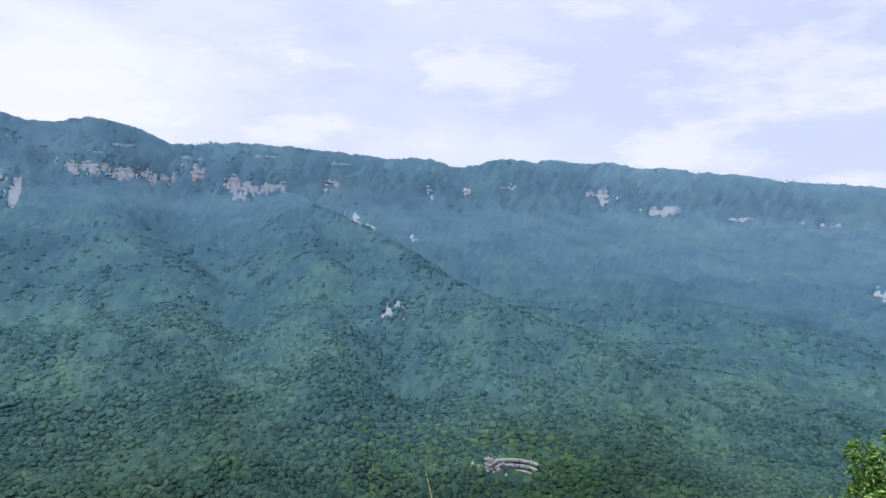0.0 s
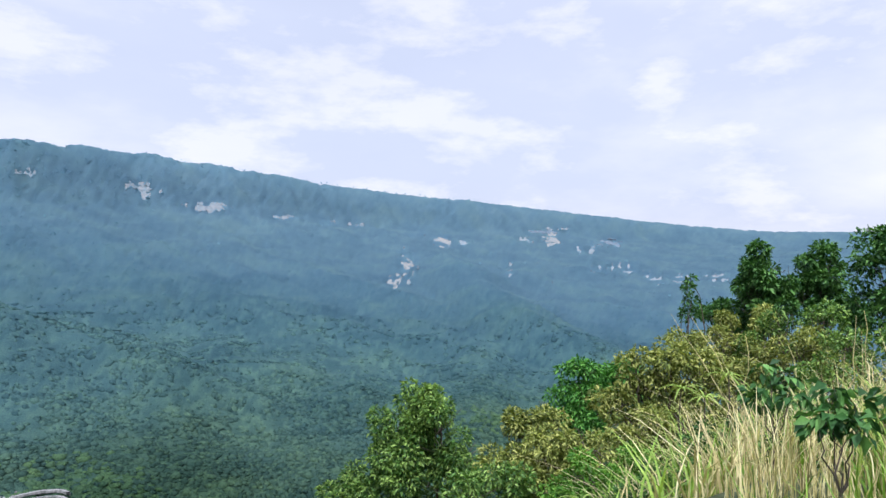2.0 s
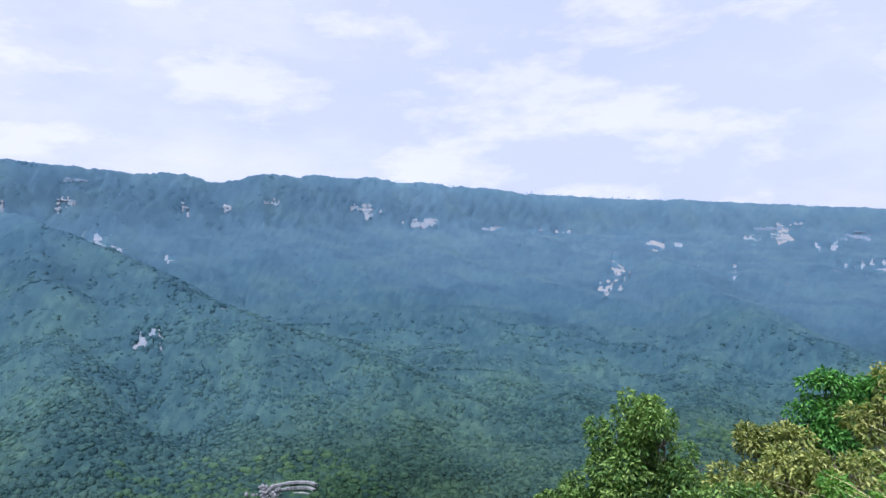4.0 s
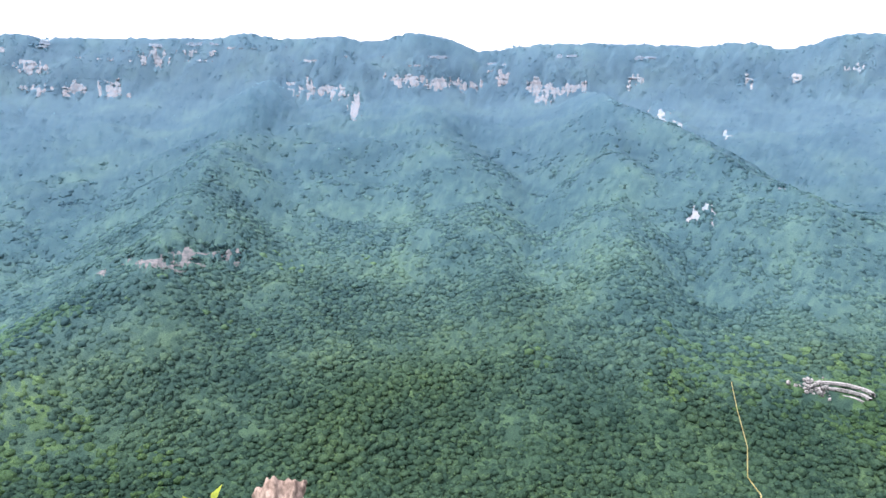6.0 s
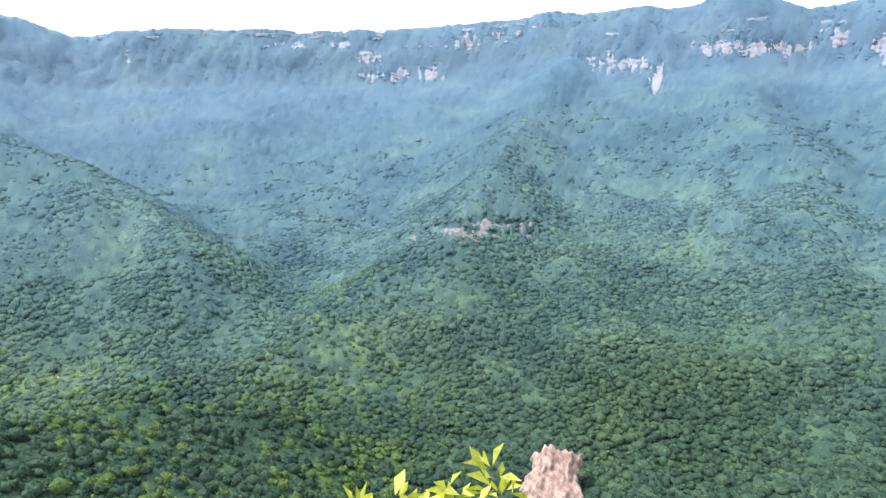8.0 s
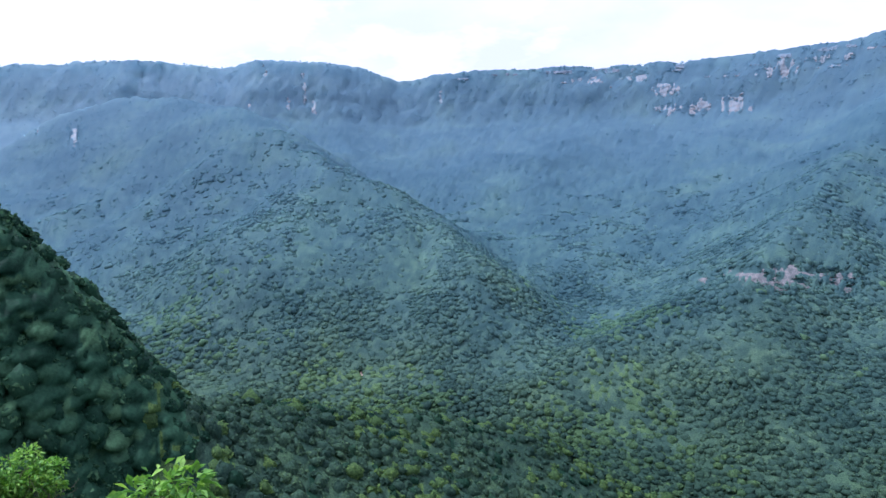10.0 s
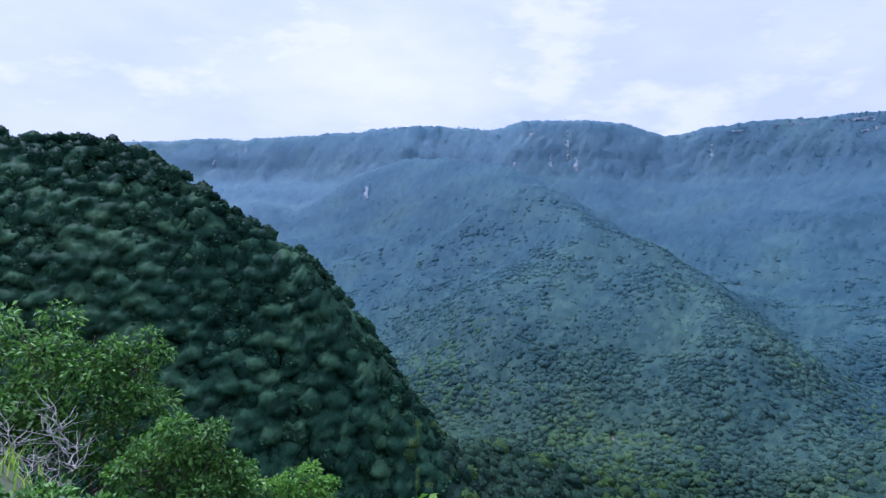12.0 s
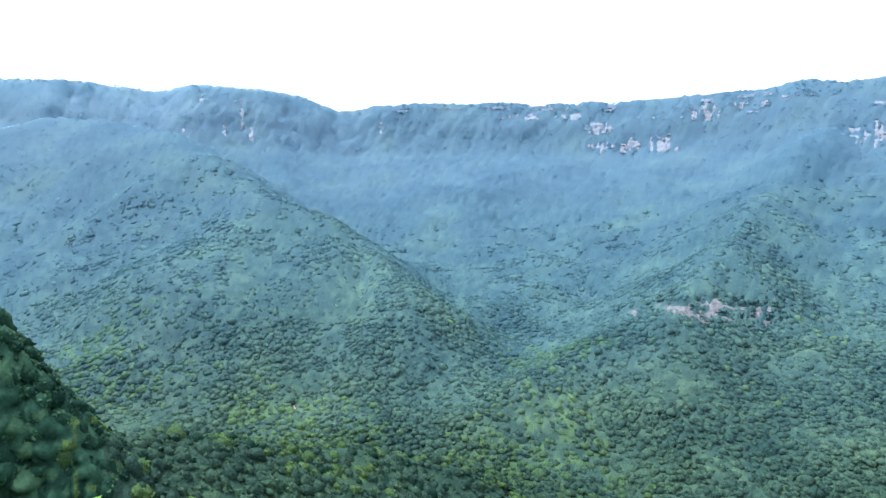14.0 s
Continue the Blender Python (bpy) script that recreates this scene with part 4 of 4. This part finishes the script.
def tube(path, r0, r1, sides=6):
    """A tapering round stem along a path."""
    path = [Vector(p) for p in path]
    verts, faces = [], []
    for i, p in enumerate(path):
        d = (path[min(i + 1, len(path) - 1)] - path[max(i - 1, 0)]).normalized()
        a = d.orthogonal().normalized()
        b = d.cross(a)
        r = r0 + (r1 - r0) * i / (len(path) - 1)
        verts += [p + (a * math.cos(6.2832 * k / sides) + b * math.sin(6.2832 * k / sides)) * r for k in range(sides)]
    for i in range(len(path) - 1):
        for k in range(sides):
            q = (k + 1) % sides
            a, b, c, d = i * sides + k, i * sides + q, (i + 1) * sides + q, (i + 1) * sides + k
            faces += [(a, b, c), (a, c, d)]
    return np.array([v[:] for v in verts]), np.array(faces)


def bent(rng, a, b, n=6, sway=0.08):
    """A slightly crooked line from a to b."""
    a, b = Vector(a), Vector(b)
    size = (b - a).length * sway
    return [a.lerp(b, k / (n - 1)) + Vector(rng.normal(0, size, 3)) * math.sin(3.14 * k / (n - 1)) for k in range(n)]


def leaves(rng, c, d, length, width, fold=0.25, droop=0.0):
    """Leaf blades at the points c, pointing along d: a keel, two halves, a pointed tip."""
    n = len(c)
    d = d / np.linalg.norm(d, axis=1, keepdims=True)
    d[:, 2] -= droop
    d /= np.linalg.norm(d, axis=1, keepdims=True)
    side = np.cross(d, rng.normal(size=(n, 3)) * 0.5 + (0, 0, 1))
    side /= np.linalg.norm(side, axis=1, keepdims=True)
    up = np.cross(side, d)
    s = rng.uniform(0.65, 1.3, n)[:, None]
    L, W = length * s, width * s
    mid = c + d * L * 0.5
    tip = c + d * L - np.array([0, 0, 1]) * L * 0.15
    verts = np.stack([c, mid + side * W * 0.5 + up * W * fold, tip, mid - side * W * 0.5 + up * W * fold], 1).reshape(-1, 3)
    k = np.arange(n)[:, None] * 4
    return verts, np.concatenate([k + (0, 1, 2), k + (0, 2, 3)])


def shell(rng, blobs, count):
    """Points near the surface of several lobes, with outward directions."""
    size = np.array([b[1] * b[1] for b in blobs])
    which = rng.choice(len(blobs), count, p=size / size.sum())
    c = np.array([b[0][:] for b in blobs])[which]
    R = np.array([b[1] for b in blobs])[which][:, None]
    d = rng.normal(size=(count, 3))
    d[:, 2] = d[:, 2] * 0.8 + 0.25
    d /= np.linalg.norm(d, axis=1, keepdims=True)
    ragged = 1 + 0.18 * np.sin(d[:, :1] * 7 + which[:, None]) * np.cos(d[:, 1:2] * 6)
    return c + d * R * ragged * (rng.uniform(0.25, 1.0, (count, 1)) ** 0.35) * (1, 1, 0.85), d


def leafy_plant(name, az, r, lobes, leaf, count, length, width, label, category, seed, droop=0.15, trunk=0.06, twigs=10, wood=None):
    """A shrub or small tree rooted at that place; lobes: offset in azimuth, angle above the eye, radius."""
    rng = np.random.RandomState(seed)
    foot = polar(az, r)
    foot.z = ground_z(foot.x, foot.y)
    thing = tagged(new(name), label, category)
    thing.location = foot
    blobs = []
    for da, el, rad, dr in lobes:
        p = polar(az + da, r + dr, EYE[2] + (r + dr) * math.tan(radians(el))) - foot
        blobs.append((p, rad))
    heart = sum((b[0] for b in blobs), Vector()) / len(blobs)
    fork = Vector((heart.x * 0.4, heart.y * 0.4, heart.z * 0.45))
    v, f = tube(bent(rng, (0, 0, -0.15), fork, 7, 0.04), trunk, trunk * 0.7, 8)
    link_mesh("trunk", v, f, wood or bark, thing, smooth=True)
    for p, rad in blobs:
        v, f = tube(bent(rng, fork, p, 6, 0.07), trunk * 0.6, trunk * 0.18, 6)
        limb = link_mesh("limb", v, f, wood or bark, thing, smooth=True)
        made = []
        for k in range(twigs):
            d = Vector(rng.normal(size=3)).normalized()
            made.append(tube(bent(rng, fork.lerp(p, rng.uniform(0.6, 1.0)), p + Vector((d.x, d.y, d.z * 0.8)) * rad * 0.95, 5, 0.1), trunk * 0.16, trunk * 0.05, 4))
        v, f = join(made)
        tagged(link_mesh("twig", v, f, wood or bark, limb), kind="stuff")
    clumps = []
    for p, rad in blobs:
        for k in range(9 if rad > 0.3 else 1):
            d = Vector(rng.normal(size=3)).normalized()
            clumps.append((p + Vector((d.x, d.y, d.z * 0.8 + 0.1)) * rad * 0.72, rad * rng.uniform(0.28, 0.45)) if rad > 0.3 else (p, rad))
    c, d = shell(rng, clumps, count)
    v, f = leaves(rng, c, d + rng.normal(size=d.shape) * 0.6, length, width, droop=droop)
    tagged(link_mesh("leafage", v, f, leaf, thing), kind="stuff")
    return thing


# --- the slope to the right of the lookout
leafy_plant("small_tree", 36.0, 11.5, ((0.4, -12.3, 0.42, 0), (-1.4, -14.6, 0.6, 0.2), (2.4, -14.4, 0.62, -0.2), (0.4, -17.5, 0.85, 0), (-3.4, -18.6, 0.58, 0.3), (3.9, -18.0, 0.7, 0), (-6.5, -20.6, 0.45, 0), (-3.5, -22.5, 0.7, -0.3), (1.5, -22.5, 0.8, -0.2)), bush_leaf, 30000, 0.085, 0.034, "young green broadleaf tree on the slope below the lookout", "tree", 1)
leafy_plant("olive_shrub", 46.0, 9.5, ((-0.6, -14.8, 0.33, 0), (2.2, -14.6, 0.4, 0), (-1.5, -17.6, 0.42, -0.2), (1.5, -18.5, 0.5, 0), (4.6, -17.0, 0.45, 0), (0, -21.5, 0.55, 0)), olive_leaf, 9000, 0.08, 0.032, "olive-brown shrub with drying leaves in the grass", "shrub", 2)
leafy_plant("green_shrub", 51.5, 12.5, ((-1.2, -10.8, 0.5, 0), (-2.5, -12.6, 0.5, 0), (1.5, -10.0, 0.45, 0.3), (3.2, -10.6, 0.5, 0), (0.6, -13.2, 0.7, 0), (-0.4, -14.6, 0.6, 0)), deep_leaf, 11000, 0.1, 0.035, "deep green dense-leaved shrub beside dry grass", "shrub", 3, droop=0.3)
leafy_plant("olive_shrub", 56.5, 10.0, ((-1.5, -9.4, 0.35, 0), (1.2, -8.6, 0.38, 0), (3.4, -9.2, 0.4, 0), (0.4, -12.0, 0.5, 0), (-3, -12.6, 0.45, 0), (3.0, -12.6, 0.5, 0)), olive_leaf, 8000, 0.075, 0.032, "scrubby olive shrub mixed with tall dry grass", "shrub", 4)
for k, (a, d, lobes) in enumerate((
        (62.6, 19.0, ((-1.0, -4.6, 0.55, 0), (1.2, -3.9, 0.6, 0), (0.3, -5.6, 0.6, 0))),
        (64.7, 18.0, ((-0.4, -0.3, 0.55, 0), (0.6, -1.6, 0.6, 0), (-0.6, -2.8, 0.55, 0), (0.3, -4.6, 0.7, 0))),
        (68.6, 18.5, ((0, -0.1, 0.5, 0), (0.5, -1.5, 0.55, 0), (-0.6, -3.0, 0.65, 0), (0.9, -4.5, 0.7, 0))),
        (73.5, 17.0, ((-0.8, 0.2, 0.7, 0), (1.4, 0.9, 0.8, 0), (3.6, 1.0, 0.8, 0), (-0.6, -2.4, 0.8, 0), (2.2, -2.2, 0.9, 0), (0.6, -4.5, 0.9, 0), (4.2, -4, 0.9, 0))))):
    tagged(leafy_plant("dark_tree", a, d, lobes, dark_leaf, 1500 * len(lobes), 0.13, 0.06, "dark green broadleaf tree standing behind the grass slope", "tree", 10 + k), group="dark trees behind the grass")
for k, (a, d, top) in enumerate(((65.4, 5.4, -8.6), (69.9, 4.0, -10.0), (73.4, 5.4, -9.6))):
    tagged(leafy_plant("sapling", a, d, ((-0.6, top, 0.06, 0), (0.9, top - 0.7, 0.08, 0.1), (-0.4, top - 1.7, 0.09, 0), (1.3, top - 2.1, 0.08, -0.1), (-1.4, top - 2.3, 0.08, 0)), dark_leaf, 170, 0.085, 0.044, "slender sapling with drooping green leaves in dry grass", "sapling", 20 + k, droop=0.7, trunk=0.009, twigs=4), group="saplings in the grass")
# the dark-leaved bushes are added as stand-ins for shade under the grass
for k, (a, d, top, leaf) in enumerate(((43.0, 8.2, -19.0, bush_leaf), (49.5, 8.6, -15.5, olive_leaf), (53.0, 8.0, -17.5, bright_leaf), (57.5, 8.8, -13.4, olive_leaf), (62.0, 11.0, -9.0, olive_leaf), (60.5, 8.4, -15.5, bush_leaf), (66.5, 12.0, -6.4, olive_leaf), (72.0, 11.0, -6.0, bush_leaf), (63.0, 7.4, -14.6, dark_leaf), (66.8, 8.6, -11.2, bush_leaf), (71.0, 7.6, -11.6, dark_leaf), (63.5, 14.0, -4.8, olive_leaf), (67.5, 13.0, -4.4, bush_leaf), (60.8, 13.0, -6.2, olive_leaf), (58.0, 6.8, -18.5, dark_leaf), (68.5, 6.0, -15.5, dark_leaf))):
    leafy_plant("scrub_bush", a, d, ((-1.8, top - 0.6, 0.32, 0), (1.4, top - 0.2, 0.35, 0), (0, top - 2.6, 0.42, 0), (3.2, top - 2.0, 0.34, 0), (-3.4, top - 2.8, 0.36, 0)), leaf, 4600, 0.075, 0.03, "tangled green and straw-coloured scrub among dry grass", "shrub", 70 + k)


leafy_plant("slender_tree", 59.2, 15.0, ((0.1, -1.7, 0.1, 0), (-0.1, -2.5, 0.14, 0), (0.2, -3.5, 0.15, 0), (0, -4.6, 0.2, 0)), dark_leaf, 500, 0.09, 0.045, "slender dark tree with few leaves above the scrub", "tree", 90, trunk=0.03, twigs=4)


def grass_patch(name, leaf, count, az0, az1, r0, r1, tall, width, label, seed, lean=0.35):
    """Bent tapering blades in tussocks."""
    rng = np.random.RandomState(seed)
    az = rng.uniform(az0, az1, count)
    r = np.sqrt(rng.uniform(r0 * r0, r1 * r1, count))
    tuft = rng.randint(0, count // 14, count)
    sh = np.random.RandomState(seed + 1).uniform(-1, 1, (count // 14 + 1, 2))
    az, r = az0 + (az1 - az0) * (0.5 + 0.5 * sh[tuft, 0]), np.sqrt(r0 * r0 + (r1 * r1 - r0 * r0) * (0.5 + 0.5 * sh[tuft, 1]))
    x = r * np.sin(np.radians(az)) + rng.normal(0, 0.11, count)
    y = r * np.cos(np.radians(az)) + rng.normal(0, 0.11, count)
    z = land(x, y) - 0.03
    h = tall * rng.uniform(0.45, 1.15, count)
    a = rng.uniform(0, 6.28, count)
    tilt = lean * rng.uniform(0.1, 1.2, count) * h
    side = np.stack([-np.sin(a), np.cos(a), np.zeros(count)], -1) * (width * rng.uniform(0.6, 1.3, count))[:, None]
    root = np.stack([x, y, z], -1)
    out = np.stack([np.cos(a), np.sin(a), np.zeros(count)], -1)
    rings = []
    for t, w in ((0, 1.0), (0.45, 0.8), (0.8, 0.5)):
        p = root + out * (tilt * t ** 2)[:, None] + np.array([0, 0, 1]) * (h * (t - 0.12 * t * t))[:, None]
        rings += [p - side * w, p + side * w]
    rings.append(root + out * (tilt * 1.05)[:, None] + np.array([0, 0, 1]) * (h * 0.86)[:, None])
    verts = np.stack(rings, 1).reshape(-1, 3)
    k = np.arange(count)[:, None] * 7
    f = np.concatenate([k + t for t in ((0, 1, 3), (0, 3, 2), (2, 3, 5), (2, 5, 4), (4, 5, 6))])
    tagged(link_mesh(name, verts, f, leaf), label, "grass", kind="stuff")


grass_patch("dry_grass", dry_grass, 6000, 57, 86, 6.5, 13, 1.05, 0.0045, "tall straw-coloured dry grass behind the shrubs", 49, 0.9)
grass_patch("green_grass", green_grass, 2600, 57, 86, 6.0, 12, 0.9, 0.006, "tall green grass mixed into dry straw", 47, 1.0)
grass_patch("dry_grass", dry_grass, 16000, 61.5, 100, 4.2, 14, 0.74, 0.0042, "tall straw-coloured dry grass on the slope", 51, 0.55)
grass_patch("green_grass", green_grass, 2200, 64, 105, 3.5, 13, 0.6, 0.006, "fresh green grass blades among dry straw", 53, 0.9)
grass_patch("green_grass", green_grass, 2600, 72, 105, 2.0, 5.5, 0.75, 0.009, "lush bright green grass beside the lookout", 55, 0.5)
grass_patch("reed_stalks", dry_grass, 120, 60, 80, 7.0, 12, 1.5, 0.0035, "long dry reed stalks rising over the grass", 57, 0.9)
grass_patch("broad_grass", green_grass, 260, 52, 68, 5.0, 8.5, 0.62, 0.011, "broad-bladed green grass between the shrubs", 61, 1.4)
grass_patch("broad_grass", dry_grass, 260, 54, 68, 5.0, 8.5, 0.7, 0.008, "broad-bladed straw-coloured grass between the shrubs", 63, 1.5)
grass_patch("shelf_grass", green_grass, 6000, 105, 238, 1.0, 9, 0.3, 0.005, "short grass on the lookout shelf", 59, 0.6)
grass_patch("shelf_grass", dry_grass, 5000, -122, 238, 0.4, 1.7, 0.16, 0.004, "short trampled straw where one stands on the shelf", 65, 1.2)

# --- in front of the lookout
for k, (a, e, d) in enumerate(((-47.0, -27.6, 2.6), (-50.8, -29.2, 2.7), (-56.2, -29.8, 2.8), (-60.2, -30.6, 2.7))):
    tagged(leafy_plant("leafy_sprig", a, d, ((0, e - 1.5, 0.05, 0), (0.8, e - 3.0, 0.07, 0)), young_leaf, 22, 0.12, 0.045, "yellow-green young sprig with broad pointed leaves", "plant", 30 + k, droop=-0.5, trunk=0.008, twigs=2), group="young sprigs at the edge")
leafy_plant("pale_shrub", -100.0, 4.2, ((-0.5, -24.6, 0.12, 0), (1.4, -25.2, 0.13, 0), (-2.2, -25.6, 0.14, 0), (0.4, -27.5, 0.2, 0)), bright_leaf, 420, 0.085, 0.035, "pale green shrub at the edge of the drop", "shrub", 36, trunk=0.015, twigs=5)
leafy_plant("pale_shrub", 26.0, 5.0, ((-0.8, -21.5, 0.12, 0), (1.0, -22.2, 0.16, 0)), bush_leaf, 260, 0.08, 0.035, "small green shrub at the edge of the drop", "shrub", 37, trunk=0.015, twigs=5)


def reed(name, foot_az, foot_r, tip_az, tip_el, tip_r, thick, label, seed):
    """A single dry stalk that leans from its foot to its tip."""
    foot = polar(foot_az, foot_r)
    foot.z = ground_z(foot.x, foot.y)
    thing = tagged(new(name), label, "grass")
    thing.location = foot
    tip = polar(tip_az, tip_r, EYE[2] + tip_r * math.tan(radians(tip_el))) - foot
    v, f = tube(bent(np.random.RandomState(seed), (0, 0, -0.03), tip, 9, 0.02), thick, thick * 0.3, 5)
    link_mesh("stem", v, f, dry_grass, thing)
    return thing


reed("grass_stalk", 3.6, 2.4, -1.2, -18.2, 2.3, 0.0035, "single pale dry grass stalk bending over the drop", 3)
for k, (fa, fr, ta, te, tr) in enumerate(((66.0, 8.2, 57.8, -4.6, 8.6), (66.8, 8.0, 59.4, -4.8, 8.4), (67.2, 7.6, 60.6, -6.2, 8.0), (64.2, 7.4, 63.4, -6.0, 7.5), (61.6, 7.0, 62.6, -11.2, 7.0), (70.4, 7.2, 70.9, -4.2, 7.2), (72.0, 7.4, 71.4, -3.8, 7.3), (69.4, 6.4, 66.4, -6.6, 6.6), (66.2, 5.6, 67.4, -9.0, 5.6))):
    tagged(reed("reed_stalk", fa, fr, ta, te, tr, 0.0075, "long pale reed stalk leaning over the scrub", 120 + k), group="reed stalks over the grass")


def strap_plant(az, r, el, seed):
    """A rosette of long arching blades on a short stem."""
    rng = np.random.RandomState(seed)
    foot = polar(az, r)
    foot.z = ground_z(foot.x, foot.y)
    heart = polar(az, r, EYE[2] + r * math.tan(radians(el))) - foot
    thing = tagged(new("strap_leaved_plant"), "yellow-green rosette of long strap leaves above the grass", "plant", "strap-leaved plants in the scrub")
    thing.location = foot
    v, f = tube(bent(rng, (0, 0, -0.05), heart, 5, 0.03), 0.012, 0.006, 6)
    link_mesh("stem", v, f, bark, thing)
    for k in range(13):
        a, rise, size = 6.283 * (k + rng.uniform(-0.3, 0.3)) / 13, rng.uniform(0.1, 0.9), rng.uniform(0.2, 0.34)
        out, side = Vector((math.cos(a), math.sin(a), 0)), Vector((-math.sin(a), math.cos(a), 0))
        verts, faces = [], []
        for j in range(5):
            t = j / 4
            p = heart + out * size * t + Vector((0, 0, size * (rise * t - 0.7 * t * t)))
            w = 0.011 * (0.6 + 1.2 * t) * (1 - t) ** 0.5 + 0.0008
            verts += [p - side * w, p + side * w + Vector((0, 0, 0.002)), p + Vector((0, 0, -0.3 * w))]
        for j in range(4):
            b = 3 * j
            faces += [(b, b + 2, b + 5), (b, b + 5, b + 3), (b + 2, b + 1, b + 4), (b + 2, b + 4, b + 5)]
        link_mesh("blade", np.array([p[:] for p in verts]), np.array(faces), strap_leaf, thing)


for k, (a, r, e) in enumerate(((58.6, 8.0, -10.6), (60.4, 7.6, -11.2), (62.2, 8.0, -9.4), (57.0, 7.2, -15.6), (50.5, 7.0, -20.0), (47.8, 7.2, -20.6))):
    strap_plant(a, r, e, 140 + k)

# --- the bushes to the left
leafy_plant("leafy_tree", -127.0, 11.0, ((-4.5, -8.6, 0.75, 0), (0.4, -10.6, 0.55, 0), (3.4, -10.6, 0.5, 0), (-2.0, -13.0, 0.9, 0), (3.0, -14.2, 0.7, 0), (-7, -13, 1.0, 0), (-4.0, -18.0, 1.1, 0.2), (1.5, -17.8, 0.7, 0)), glossy_leaf, 13000, 0.095, 0.045, "glossy green leafy tree below the lookout edge", "tree", 41)
leafy_plant("leafy_tree", -120.0, 9.5, ((0, -17.4, 0.5, 0), (2.6, -18.6, 0.42, 0), (-2.8, -19.6, 0.55, 0), (0.6, -21.5, 0.7, 0), (4.2, -21.5, 0.4, 0), (-4, -23.5, 0.7, 0)), glossy_leaf, 9000, 0.085, 0.04, "dense bright green shrub crown below the lookout edge", "tree", 42)
leafy_plant("leafy_tree", -110.6, 12.5, ((0, -21.8, 0.45, 0), (-1.8, -22.8, 0.45, 0), (2.0, -23.2, 0.45, 0), (0, -25, 0.7, 0)), bright_leaf, 4200, 0.09, 0.045, "bright green bush crown at the foot of the dark hill", "tree", 43)


leafy_plant("low_shrub", -130.5, 3.7, ((-4.5, -20.5, 0.15, 0), (0.0, -21.3, 0.16, 0), (4.0, -22.8, 0.15, 0), (-2.5, -24.0, 0.17, 0), (2.5, -25.5, 0.17, 0), (7, -25.5, 0.14, 0)), glossy_leaf, 3000, 0.05, 0.024, "pale glossy shrub at the very edge of the lookout", "shrub", 44, trunk=0.012)


def bare_bush(az, r, el):
    """Leafless pale branches."""
    rng = np.random.RandomState(61)
    foot = polar(az, r)
    foot.z = ground_z(foot.x, foot.y)
    top = polar(az, r, EYE[2] + r * math.tan(radians(el))) - foot
    thing = tagged(new("bare_shrub"), "leafless grey shrub with tangled dead branches", "shrub")
    thing.location = foot
    v, f = tube(bent(rng, (0, 0, -0.1), top - Vector((0, 0, 0.7)), 8, 0.03), 0.03, 0.016, 7)
    link_mesh("trunk", v, f, dead_wood, thing, smooth=True)
    for k in range(7):
        start = top - Vector((0, 0, rng.uniform(0.3, 0.9)))
        tip = start + Vector((rng.normal(0, 0.3), rng.normal(0, 0.3), rng.uniform(0.1, 0.7)))
        line = bent(rng, start, tip, 7, 0.05)
        v, f = tube(line, 0.009, 0.0025, 5)
        limb = link_mesh("branch", v, f, dead_wood, thing)
        made = []
        for j in range(9):
            p = line[rng.randint(2, 7)]
            made.append(tube(bent(rng, p, p + Vector((rng.normal(0, 0.2), rng.normal(0, 0.2), rng.uniform(-0.02, 0.28))), 4, 0.07), 0.004, 0.0015, 4))
        v, f = join(made)
        tagged(link_mesh("twig", v, f, dead_wood, limb), kind="stuff")


bare_bush(-128.6, 7.6, -14.6)
bare_bush(-131.6, 7.4, -15.4)
